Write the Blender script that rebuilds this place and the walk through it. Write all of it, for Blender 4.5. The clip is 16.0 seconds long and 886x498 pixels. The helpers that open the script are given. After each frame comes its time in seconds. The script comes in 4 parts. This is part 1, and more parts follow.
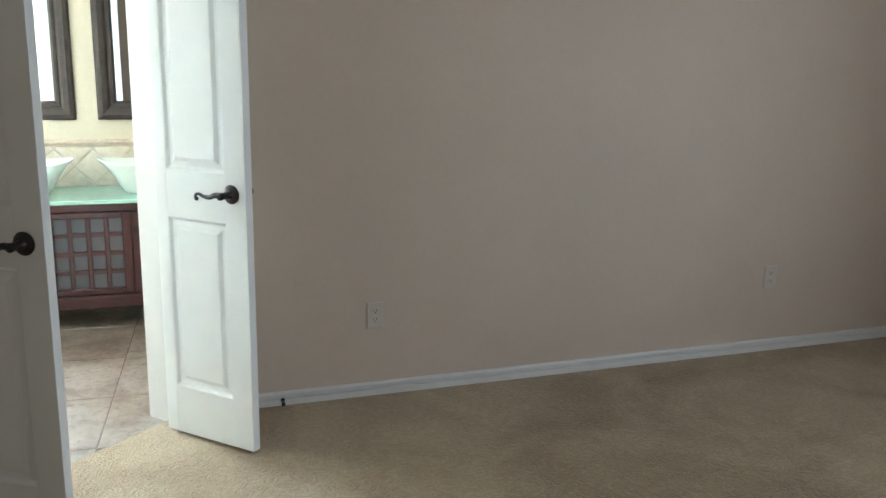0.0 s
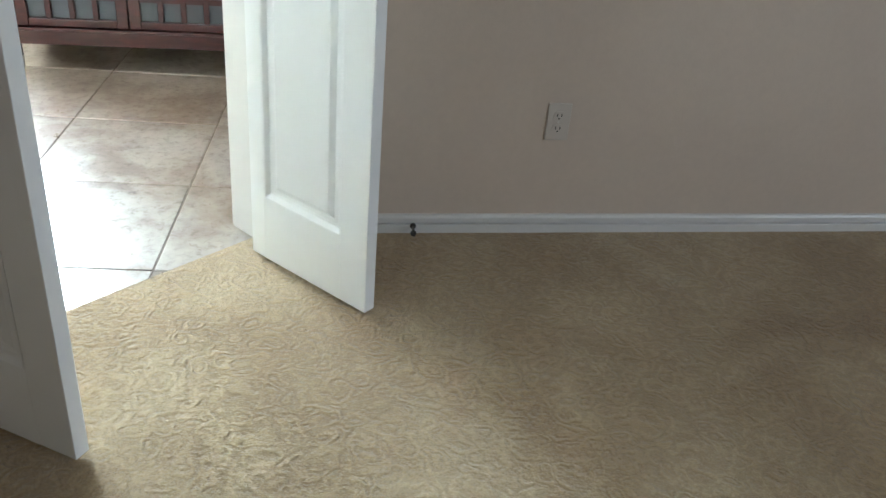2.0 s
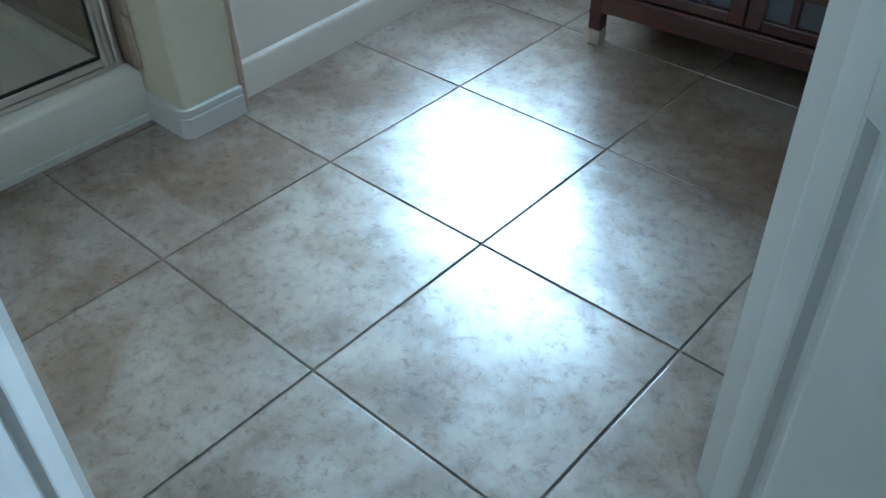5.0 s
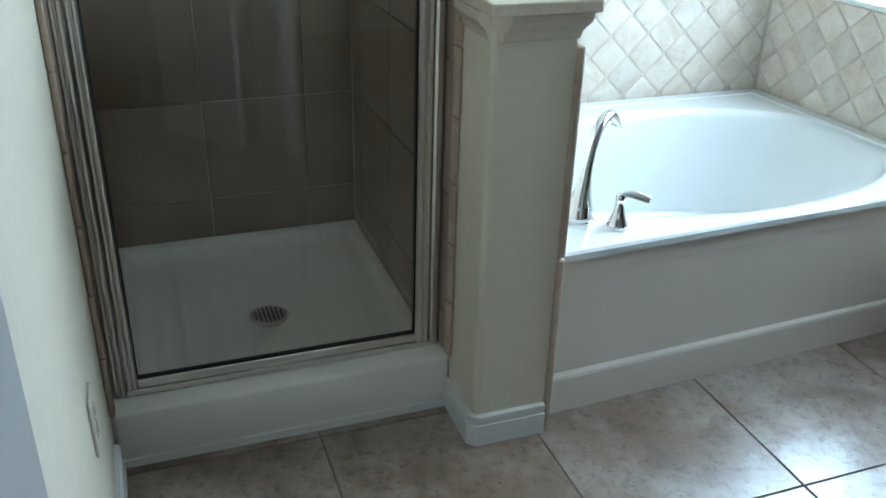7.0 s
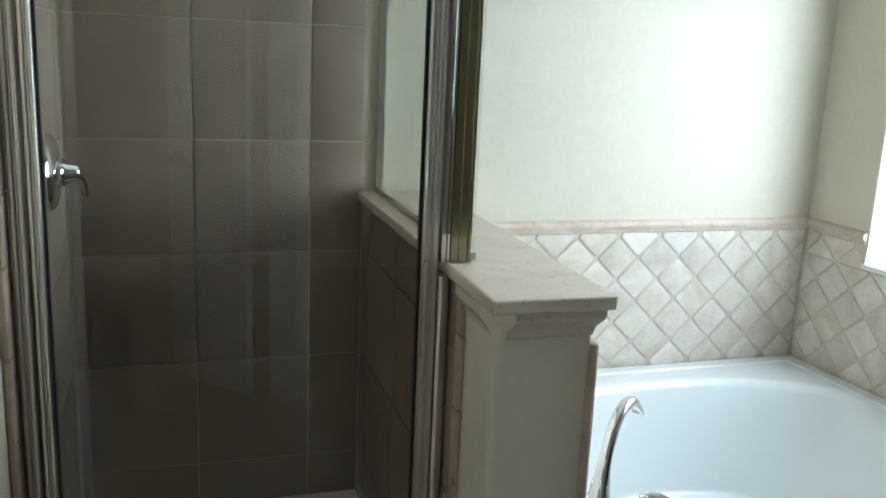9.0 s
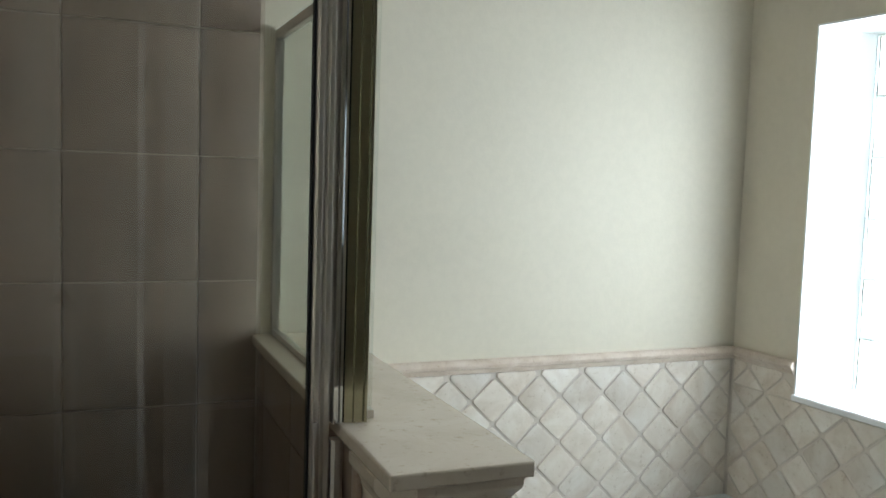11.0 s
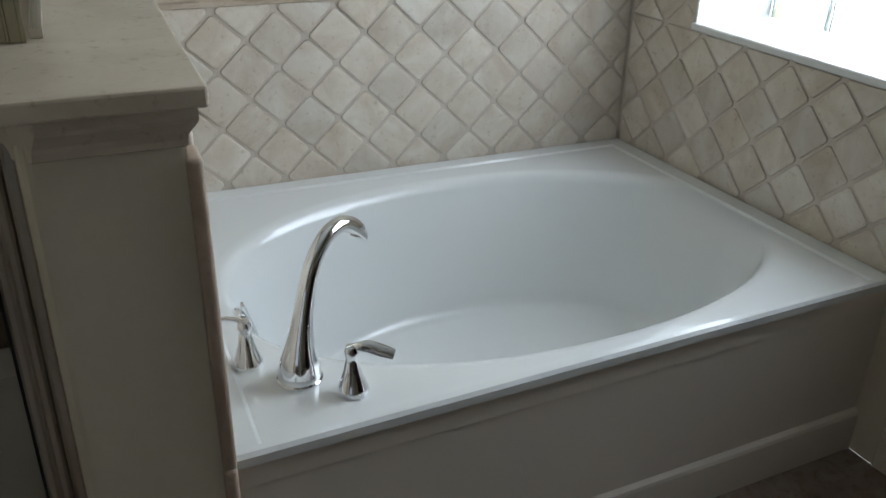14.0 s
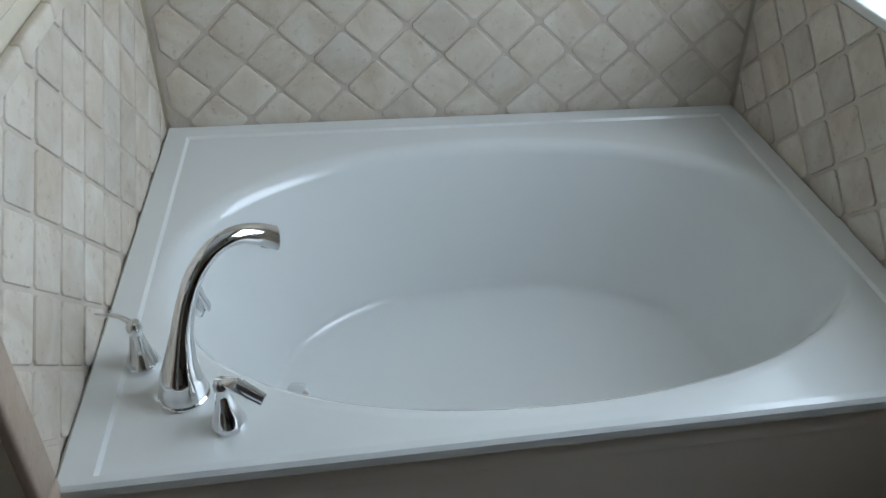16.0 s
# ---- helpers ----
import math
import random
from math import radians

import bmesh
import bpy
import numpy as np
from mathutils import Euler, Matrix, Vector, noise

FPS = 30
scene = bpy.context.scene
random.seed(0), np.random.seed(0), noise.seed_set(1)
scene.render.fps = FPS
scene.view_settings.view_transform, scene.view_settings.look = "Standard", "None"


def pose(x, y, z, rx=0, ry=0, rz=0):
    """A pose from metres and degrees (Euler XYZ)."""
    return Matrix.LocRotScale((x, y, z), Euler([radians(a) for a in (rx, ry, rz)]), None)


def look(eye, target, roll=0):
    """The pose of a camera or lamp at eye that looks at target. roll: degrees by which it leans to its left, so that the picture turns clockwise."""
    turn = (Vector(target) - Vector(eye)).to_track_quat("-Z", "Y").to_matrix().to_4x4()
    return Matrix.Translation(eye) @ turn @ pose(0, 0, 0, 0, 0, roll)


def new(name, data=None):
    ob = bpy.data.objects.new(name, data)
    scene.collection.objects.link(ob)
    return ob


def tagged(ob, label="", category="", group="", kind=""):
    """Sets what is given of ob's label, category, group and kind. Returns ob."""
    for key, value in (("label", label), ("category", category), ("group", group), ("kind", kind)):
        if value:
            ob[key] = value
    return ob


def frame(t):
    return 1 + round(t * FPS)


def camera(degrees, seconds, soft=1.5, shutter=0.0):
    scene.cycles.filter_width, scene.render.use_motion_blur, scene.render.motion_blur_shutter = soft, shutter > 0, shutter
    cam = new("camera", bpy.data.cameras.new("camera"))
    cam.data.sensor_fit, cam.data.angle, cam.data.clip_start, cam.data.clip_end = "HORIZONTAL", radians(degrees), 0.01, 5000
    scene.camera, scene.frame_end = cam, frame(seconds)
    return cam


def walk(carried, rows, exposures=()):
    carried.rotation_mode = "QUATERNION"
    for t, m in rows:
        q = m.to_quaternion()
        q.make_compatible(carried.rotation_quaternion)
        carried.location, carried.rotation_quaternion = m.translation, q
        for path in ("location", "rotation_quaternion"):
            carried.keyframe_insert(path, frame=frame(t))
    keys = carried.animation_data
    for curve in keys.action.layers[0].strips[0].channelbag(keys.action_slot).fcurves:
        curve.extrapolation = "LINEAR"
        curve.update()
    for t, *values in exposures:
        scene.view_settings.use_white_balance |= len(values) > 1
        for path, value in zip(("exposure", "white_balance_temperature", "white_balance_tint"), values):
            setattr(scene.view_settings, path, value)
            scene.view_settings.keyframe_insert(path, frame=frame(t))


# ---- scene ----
cam = camera(53.9, 16.0)
PATH = [
    (0, (0.51, -3.737, 1.462), (0.984, -1.845, 1.024), 1.0),
    (0.5, (0.535, -3.471, 1.39), (0.943, -1.603, 0.802), 1.8),
    (1, (0.492, -3.172, 1.368), (0.865, -1.357, 0.614), 3.4),
    (1.5, (0.546, -2.829, 1.312), (0.811, -1.059, 0.42), 4.7),
    (2, (0.57, -2.53, 1.286), (0.742, -0.81, 0.28), 5.2),
    (2.5, (0.559, -2.278, 1.302), (0.634, -0.62, 0.187), 8.0),
    (3, (0.582, -2.031, 1.302), (0.466, -0.419, 0.124), 8.3),
    (3.2, (0.621, -1.891, 1.301), (0.376, -0.319, 0.09), 6.1),
    (5.3, (0.417, -1.098, 1.261), (-0.73, -0.078, -0.021), -1.6),
    (5.5, (0.382, -1.047, 1.28), (-0.833, -0.099, 0.005), -1.6),
    (6, (0.245, -0.98, 1.363), (-1.096, -0.154, 0.131), 0.3),
    (6.5, (0.17, -0.92, 1.301), (-1.376, -0.175, 0.274), 1.6),
    (7, (0.146, -0.827, 1.367), (-1.527, -0.205, 0.465), 1.7),
    (7.5, (0.128, -0.792, 1.406), (-1.62, -0.216, 0.624), 2.1),
    (8, (0.106, -0.774, 1.427), (-1.691, -0.207, 0.755), 2.5),
    (8.5, (0.034, -0.732, 1.438), (-1.797, -0.157, 0.875), 2.8),
    (9, (-0.045, -0.695, 1.455), (-1.904, -0.105, 1.01), 2.6),
    (9.5, (-0.092, -0.663, 1.478), (-1.975, -0.068, 1.159), 2.4),
    (11.8, (-0.244, -0.518, 1.446), (-2.074, 0.277, 1.306), 1.9),
    (12, (-0.232, -0.498, 1.432), (-2.044, 0.321, 1.221), 1.5),
    (12.5, (-0.21, -0.44, 1.403), (-1.969, 0.422, 0.997), 1.4),
    (13, (-0.248, -0.363, 1.365), (-1.948, 0.514, 0.782), 1.2),
    (13.5, (-0.311, -0.253, 1.337), (-1.968, 0.582, 0.59), 1.5),
    (14, (-0.378, -0.083, 1.327), (-2.02, 0.622, 0.429), 1.2),
    (14.5, (-0.429, 0.156, 1.315), (-2.078, 0.658, 0.3), -0.4),
    (15, (-0.491, 0.308, 1.394), (-2.096, 0.664, 0.255), 0.4),
    (15.5, (-0.562, 0.413, 1.422), (-2.154, 0.659, 0.237), 0.5),
    (16, (-0.62, 0.48, 1.435), (-2.222, 0.645, 0.249), 0.4),
]
walk(cam, [(t, look(eye, target, roll)) for t, eye, target, roll in PATH],
     [(0, 1.25, 5950, 11), (2.2, 1.25, 5850, 11), (3.2, 0.7, 5650, 8), (5.3, -0.95, 4800, 4), (6.2, -1.35, 4950, 6), (7, -1.0, 5250, 8), (9, -1.4, 5750, 13), (9.7, -1.65, 5900, 15),
      (11.8, -2.25, 6150, 17), (12.5, -2.75, 6150, 19), (13.2, -3.15, 6150, 18), (14, -2.5, 6150, 19), (14.8, -2.4, 6050, 18), (16, -2.7, 5850, 17)])

# ---------------------------------------------------------------- world and light
world = bpy.data.worlds.new("sky")
scene.world = world
world.use_nodes = True
wn = world.node_tree
sky = wn.nodes.new("ShaderNodeTexSky")
sky.sky_type = "NISHITA"
sky.sun_disc = False
sky.sun_elevation = radians(48)
sky.sun_rotation = radians(-80)
wn.nodes["Background"].inputs["Strength"].default_value = 0.10
wn.links.new(sky.outputs["Color"], wn.nodes["Background"].inputs["Color"])

sun_data = bpy.data.lights.new("sun", "SUN")
sun_data.energy, sun_data.angle, sun_data.color = 2.0, radians(0.5), (1.0, 0.95, 0.88)
sun = new("sun", sun_data)
sun.matrix_world = look((-22, 4, 24), (0, 0, 0))


def window_lamp(name, eye, target, sx, sy, watts, color):
    data = bpy.data.lights.new(name, "AREA")
    data.shape, data.size, data.size_y, data.energy, data.color = "RECTANGLE", sx, sy, watts, color
    ob = new(name, data)
    ob.matrix_world = look(eye, target)
    return ob


# sky light at the glass-block window and at the bedroom window
window_lamp("sky_light_bath", (-1.645, 1.655, 1.405), (-1.577, 0.655, 1.345), 1.13, 1.06, 84, (0.82, 0.95, 1.0))
window_lamp("sky_light_bed", (4.42, -3.0, 1.45), (2.0, -2.6, 1.25), 2.3, 1.4, 27, (0.86, 0.95, 1.0))


# ---------------------------------------------------------------- materials
def node_mat(name):
    m = bpy.data.materials.new(name)
    m.use_nodes = True
    t = m.node_tree
    return m, t, t.nodes["Principled BSDF"]


def ramp(t, fac, stops):
    r = t.nodes.new("ShaderNodeValToRGB")
    e = r.color_ramp.elements
    e[0].position, e[0].color = stops[0][0], (*stops[0][1], 1)
    e[1].position, e[1].color = stops[-1][0], (*stops[-1][1], 1)
    for p, c in stops[1:-1]:
        k = e.new(p)
        k.color = (*c, 1)
    t.links.new(fac, r.inputs["Fac"])
    return r.outputs["Color"]


def position(t, shift=0.0):
    """World position, moved per object so that repeats differ."""
    g = t.nodes.new("ShaderNodeNewGeometry").outputs["Position"]
    if not shift:
        return g
    info = t.nodes.new("ShaderNodeObjectInfo")
    mul = t.nodes.new("ShaderNodeMath")
    mul.operation = "MULTIPLY"
    mul.inputs[1].default_value = shift
    t.links.new(info.outputs["Random"], mul.inputs[0])
    add = t.nodes.new("ShaderNodeVectorMath")
    add.operation = "ADD"
    t.links.new(g, add.inputs[0])
    t.links.new(mul.outputs[0], add.inputs[1])
    return add.outputs["Vector"]


def noise_tex(t, vec, scale, detail=4.0, rough=0.55, dist=0.0):
    n = t.nodes.new("ShaderNodeTexNoise")
    n.inputs["Scale"].default_value, n.inputs["Detail"].default_value = scale, detail
    n.inputs["Roughness"].default_value, n.inputs["Distortion"].default_value = rough, dist
    t.links.new(vec, n.inputs["Vector"])
    return n.outputs["Fac"]


def bump(t, bsdf, height, strength, distance=0.01, below=None):
    b = t.nodes.new("ShaderNodeBump")
    b.inputs["Strength"].default_value, b.inputs["Distance"].default_value = strength, distance
    t.links.new(height, b.inputs["Height"])
    if below:
        t.links.new(below.outputs["Normal"], b.inputs["Normal"])
    t.links.new(b.outputs["Normal"], bsdf.inputs["Normal"])
    return b


def mix(t, fac, a, b, kind="MIX"):
    m = t.nodes.new("ShaderNodeMix")
    m.data_type, m.blend_type = "RGBA", kind
    if hasattr(fac, "node"):
        t.links.new(fac, m.inputs[0])
    else:
        m.inputs[0].default_value = fac
    for sock, v in ((m.inputs[6], a), (m.inputs[7], b)):
        if hasattr(v, "node"):
            t.links.new(v, sock)
        else:
            sock.default_value = (*v, 1)
    return m.outputs[2]


def plain(name, color, rough, metal=0.0, vary=0.06, scale=3.0, grain=60.0, relief=0.05, coat=0.0, shift=0.0, spread=0.0):
    m, t, b = node_mat(name)
    vec = position(t, shift)
    lo = tuple(c * (1 - vary) for c in color)
    hi = tuple(min(1, c * (1 + vary)) for c in color)
    col = ramp(t, noise_tex(t, vec, scale, 5), [(0.3, lo), (0.7, hi)])
    if spread:
        info = t.nodes.new("ShaderNodeObjectInfo")
        tint = ramp(t, info.outputs["Random"], [(0, (1 - spread,) * 3), (1, (1 + spread * 0.4, 1 + spread * 0.35, 1 + spread * 0.2))])
        col = mix(t, 1.0, col, tint, "MULTIPLY")
    t.links.new(col, b.inputs["Base Color"])
    b.inputs["Roughness"].default_value, b.inputs["Metallic"].default_value = rough, metal
    b.inputs["Coat Weight"].default_value = coat
    if relief:
        bump(t, b, noise_tex(t, vec, grain, 3), relief, 0.004)
    return m


def wall_paint(name, color):
    """Matt paint on orange-peel plaster, with faint rolling marks."""
    m, t, b = node_mat(name)
    vec = position(t)
    big = ramp(t, noise_tex(t, vec, 1.3, 4), [(0.3, tuple(c * 0.95 for c in color)), (0.7, tuple(c * 1.04 for c in color))])
    fine = ramp(t, noise_tex(t, vec, 45, 2), [(0.35, (0.97,) * 3), (0.65, (1.0,) * 3)])
    t.links.new(mix(t, 1.0, big, fine, "MULTIPLY"), b.inputs["Base Color"])
    b.inputs["Roughness"].default_value = 0.62
    bump(t, b, noise_tex(t, vec, 120, 3), 0.12, 0.003)
    return m


def carpet_mat():
    """Sheared pile with trodden patches and a carved scroll, its groove shade put into the colour."""
    m, t, b = node_mat("carpet")
    vec = position(t)
    warp = t.nodes.new("ShaderNodeTexNoise")
    warp.inputs["Scale"].default_value = 11.0
    t.links.new(vec, warp.inputs["Vector"])
    add = t.nodes.new("ShaderNodeVectorMath")
    add.operation = "MULTIPLY_ADD"
    add.inputs[1].default_value = (0.11, 0.11, 0.11)
    t.links.new(warp.outputs["Color"], add.inputs[0])
    t.links.new(vec, add.inputs[2])
    vor = t.nodes.new("ShaderNodeTexVoronoi")
    vor.inputs["Scale"].default_value = 18.0
    t.links.new(add.outputs["Vector"], vor.inputs["Vector"])
    wave = t.nodes.new("ShaderNodeMath")
    wave.operation = "SINE"
    mul = t.nodes.new("ShaderNodeMath")
    mul.operation = "MULTIPLY"
    mul.inputs[1].default_value = 17.0
    t.links.new(vor.outputs["Distance"], mul.inputs[0])
    t.links.new(mul.outputs[0], wave.inputs[0])
    pile = noise_tex(t, vec, 260, 4, 0.75)
    tuft = noise_tex(t, vec, 95, 4, 0.6)
    tread = noise_tex(t, vec, 1.9, 5, 0.6, 0.6)
    base = ramp(t, tread, [(0.30, (0.270, 0.172, 0.078)), (0.5, (0.375, 0.268, 0.142)), (0.7, (0.475, 0.365, 0.215))])
    spots = ramp(t, pile, [(0.32, (0.66, 0.65, 0.63)), (0.68, (1.15, 1.15, 1.15))])
    col = mix(t, 1.0, base, spots, "MULTIPLY")
    # shade of the scroll's grooves, multiplied into the colour
    carved = ramp(t, wave.outputs[0], [(0.0, (0.86, 0.85, 0.835)), (0.6, (1.0, 1.0, 1.0))])
    col = mix(t, 1.0, col, carved, "MULTIPLY")
    t.links.new(col, b.inputs["Base Color"])
    b.inputs["Roughness"].default_value = 0.95
    b.inputs["Sheen Weight"].default_value = 0.25
    b.inputs["Sheen Roughness"].default_value = 0.5
    broken = t.nodes.new("ShaderNodeMath")
    broken.operation = "MULTIPLY"
    t.links.new(wave.outputs[0], broken.inputs[0])
    t.links.new(ramp(t, noise_tex(t, vec, 24, 3), [(0.42, (0, 0, 0)), (0.60, (1, 1, 1))]), broken.inputs[1])
    first = bump(t, b, broken.outputs[0], 0.55, 0.0045)
    second = bump(t, b, tuft, 0.9, 0.007, first)
    bump(t, b, pile, 0.7, 0.004, second)
    return m


def floor_tile_mat():
    """Glazed stone-look porcelain: clouded beige and grey, pitted veins, gloss that breaks up in cloudy patches."""
    m, t, b = node_mat("floor_tile_glaze")
    vec = position(t, 37.0)
    cloud = noise_tex(t, vec, 4.2, 9, 0.60, 0.25)
    col = ramp(t, cloud, [(0.30, (0.135, 0.086, 0.054)), (0.45, (0.185, 0.131, 0.093)), (0.55, (0.225, 0.174, 0.136)), (0.72, (0.30, 0.254, 0.216))])
    vein = noise_tex(t, vec, 11.0, 8, 0.66, 0.4)
    col = mix(t, 1.0, col, ramp(t, vein, [(0.30, (0.66, 0.61, 0.56)), (0.50, (1.0, 1.0, 1.0)), (0.72, (1.14, 1.15, 1.16))]), "MULTIPLY")
    pits = noise_tex(t, vec, 38.0, 7, 0.75, 0.4)
    col = mix(t, 1.0, col, ramp(t, pits, [(0.30, (0.60, 0.56, 0.52)), (0.47, (1.0, 1.0, 1.0)), (0.70, (1.10, 1.10, 1.10))]), "MULTIPLY")
    t.links.new(col, b.inputs["Base Color"])
    t.links.new(ramp(t, vein, [(0.28, (0.42,) * 3), (0.68, (0.27,) * 3)]), b.inputs["Roughness"])
    b.inputs["Specular IOR Level"].default_value = 0.8
    b.inputs["Coat Roughness"].default_value = 0.29
    b.inputs["Coat IOR"].default_value = 2.1
    worn = mix(t, 1.0, ramp(t, cloud, [(0.41, (0.42,) * 3), (0.54, (1.0,) * 3)]), ramp(t, pits, [(0.34, (0.35,) * 3), (0.50, (1.0,) * 3)]), "MULTIPLY")
    t.links.new(worn, b.inputs["Coat Weight"])
    bump(t, b, pits, 0.05, 0.002)
    return m


def stone_mat(name, a, b_, c, scale=9.0, rough=0.55, shift=19.0, spread=0.14, relief=0.35):
    m, t, b = node_mat(name)
    vec = position(t, shift)
    cloud = noise_tex(t, vec, scale, 8, 0.62, 0.8)
    col = ramp(t, cloud, [(0.3, a), (0.5, b_), (0.7, c)])
    info = t.nodes.new("ShaderNodeObjectInfo")
    tint = ramp(t, info.outputs["Random"], [(0, (1 - spread,) * 3), (0.5, (1, 0.985, 0.96)), (1, (1 + spread * 0.5,) * 3)])
    col = mix(t, 1.0, col, tint, "MULTIPLY")
    pits = noise_tex(t, vec, scale * 9, 5, 0.7)
    col = mix(t, 1.0, col, ramp(t, pits, [(0.32, (0.82, 0.78, 0.73)), (0.42, (1, 1, 1))]), "MULTIPLY")
    t.links.new(col, b.inputs["Base Color"])
    b.inputs["Roughness"].default_value = rough
    bump(t, b, pits, relief, 0.003)
    return m


def glass_mat(name, color, rough=0.0, ior=1.45, wavy=0.0, wave_scale=14.0):
    m, t, b = node_mat(name)
    b.inputs["Base Color"].default_value = (*color, 1)
    b.inputs["Roughness"].default_value = rough
    b.inputs["IOR"].default_value = ior
    b.inputs["Transmission Weight"].default_value = 1.0
    if wavy:
        bump(t, b, noise_tex(t, position(t, 11.0), wave_scale, 2), wavy, 0.02)
    return m


def thin_glass(name, tint, gloss=1.0):
    """A thin clear sheet: mostly straight-through, with its mirror gloss."""
    m, t, b = node_mat(name)
    out = t.nodes["Material Output"]
    tr = t.nodes.new("ShaderNodeBsdfTransparent")
    tr.inputs["Color"].default_value = (*tint, 1)
    gl = t.nodes.new("ShaderNodeBsdfGlossy")
    gl.inputs["Roughness"].default_value = 0.01
    lw = t.nodes.new("ShaderNodeLayerWeight")
    lw.inputs["Blend"].default_value = 0.5
    pw = t.nodes.new("ShaderNodeMath")
    pw.operation = "POWER"
    pw.inputs[1].default_value = 5.0
    t.links.new(lw.outputs["Facing"], pw.inputs[0])
    fr = t.nodes.new("ShaderNodeMath")
    fr.operation = "MULTIPLY_ADD"
    fr.inputs[1].default_value, fr.inputs[2].default_value = gloss * 0.7, gloss * 0.05
    t.links.new(pw.outputs[0], fr.inputs[0])
    ms = t.nodes.new("ShaderNodeMixShader")
    t.links.new(fr.outputs[0], ms.inputs[0])
    t.links.new(tr.outputs[0], ms.inputs[1])
    t.links.new(gl.outputs[0], ms.inputs[2])
    t.links.new(ms.outputs[0], out.inputs["Surface"])
    t.nodes.remove(b)
    return m


def streaked_glass(name, tint):
    """Clear shower glass with pale, dried water runs down it."""
    m = thin_glass(name, tint)
    t = m.node_tree
    out = t.nodes["Material Output"]
    clear = out.inputs["Surface"].links[0].from_socket
    stretch = t.nodes.new("ShaderNodeVectorMath")
    stretch.operation = "MULTIPLY"
    stretch.inputs[1].default_value = (1.0, 13.0, 0.55)
    t.links.new(position(t), stretch.inputs[0])
    runs = ramp(t, noise_tex(t, stretch.outputs["Vector"], 1.0, 5, 0.62), [(0.50, (0.006,) * 3), (0.62, (0.05,) * 3), (0.74, (0.12,) * 3)])
    film = t.nodes.new("ShaderNodeBsdfDiffuse")
    film.inputs["Color"].default_value = (0.62, 0.60, 0.56, 1)
    ms = t.nodes.new("ShaderNodeMixShader")
    t.links.new(runs, ms.inputs[0])
    t.links.new(clear, ms.inputs[1])
    t.links.new(film.outputs[0], ms.inputs[2])
    t.links.new(ms.outputs[0], out.inputs["Surface"])
    return m


def wood_mat():
    m, t, b = node_mat("cherry_wood")
    vec = position(t, 5.0)
    st = t.nodes.new("ShaderNodeVectorMath")
    st.operation = "MULTIPLY"
    st.inputs[1].default_value = (3.0, 14.0, 14.0)
    t.links.new(vec, st.inputs[0])
    g = noise_tex(t, st.outputs["Vector"], 4.0, 6, 0.6, 0.5)
    t.links.new(ramp(t, g, [(0.3, (0.030, 0.0055, 0.005)), (0.55, (0.052, 0.0095, 0.008)), (0.75, (0.080, 0.016, 0.013))]), b.inputs["Base Color"])
    b.inputs["Roughness"].default_value = 0.32
    b.inputs["Coat Weight"].default_value = 0.3
    bump(t, b, g, 0.08, 0.002)
    return m


M_BED = wall_paint("taupe_wall_paint", (0.53, 0.437, 0.350))
M_BATH = wall_paint("cream_wall_paint", (0.65, 0.585, 0.46))
M_CEIL = wall_paint("ceiling_paint", (0.84, 0.83, 0.80))
M_REVEAL = plain("white_reveal_paint", (0.80, 0.80, 0.77), 0.5)
M_LEDGE = plain("white_stone_ledge", (0.80, 0.80, 0.77), 0.22, vary=0.03, scale=6, relief=0.02)
M_TRIM = plain("white_trim_paint", (0.63, 0.615, 0.585), 0.36, vary=0.03, grain=90, relief=0.04)
M_DOOR = plain("white_door_paint", (0.76, 0.765, 0.75), 0.40, vary=0.025, grain=110, relief=0.06)
M_CARPET = carpet_mat()
M_FLOOR = floor_tile_mat()
M_GROUT = plain("dark_grout", (0.20, 0.162, 0.132), 0.9, vary=0.25, scale=14, grain=200, relief=0.4)
M_WGROUT = plain("beige_grout", (0.58, 0.51, 0.43), 0.9, vary=0.12, scale=9, grain=160, relief=0.4)
M_MARBLE = stone_mat("tumbled_marble", (0.53, 0.445, 0.35), (0.645, 0.575, 0.485), (0.74, 0.695, 0.62), 7.0, 0.5, 19.0, 0.11)
M_RAIL = stone_mat("marble_rail", (0.50, 0.40, 0.31), (0.58, 0.48, 0.385), (0.64, 0.55, 0.46), 12, 0.5, 3.0, 0.08)
M_BULL = stone_mat("tan_bullnose", (0.36, 0.265, 0.195), (0.42, 0.32, 0.245), (0.47, 0.37, 0.29), 10, 0.5, 3.0, 0.05)
M_SHTILE = plain("brown_shower_tile", (0.275, 0.200, 0.150), 0.5, vary=0.13, scale=5.0, relief=0.0, shift=23.0, spread=0.05)
M_SHGROUT = plain("pale_shower_grout", (0.52, 0.43, 0.34), 0.9)
M_CAP = stone_mat("cultured_marble_cap", (0.60, 0.515, 0.41), (0.66, 0.575, 0.47), (0.70, 0.62, 0.52), 6, 0.22, 0.0, 0.0, 0.05)
M_ACRYL = plain("white_acrylic", (0.80, 0.82, 0.81), 0.11, vary=0.012, scale=1.5, grain=8.0, relief=0.05, coat=0.6)
# the tub's white acrylic again, warm bounced light mixed into its colour
M_APRON = plain("bounce_tinted_apron_acrylic", (0.74, 0.675, 0.59), 0.30, vary=0.03, scale=2.0, relief=0.0)
M_PAN = plain("shower_pan_acrylic", (0.72, 0.68, 0.61), 0.35, vary=0.03, relief=0.05)
M_CHROME = plain("polished_chrome", (0.82, 0.83, 0.84), 0.055, 1.0, vary=0.02, relief=0.0)
M_NICKEL = plain("brushed_nickel", (0.64, 0.60, 0.55), 0.30, 1.0, vary=0.05, grain=220, relief=0.05)
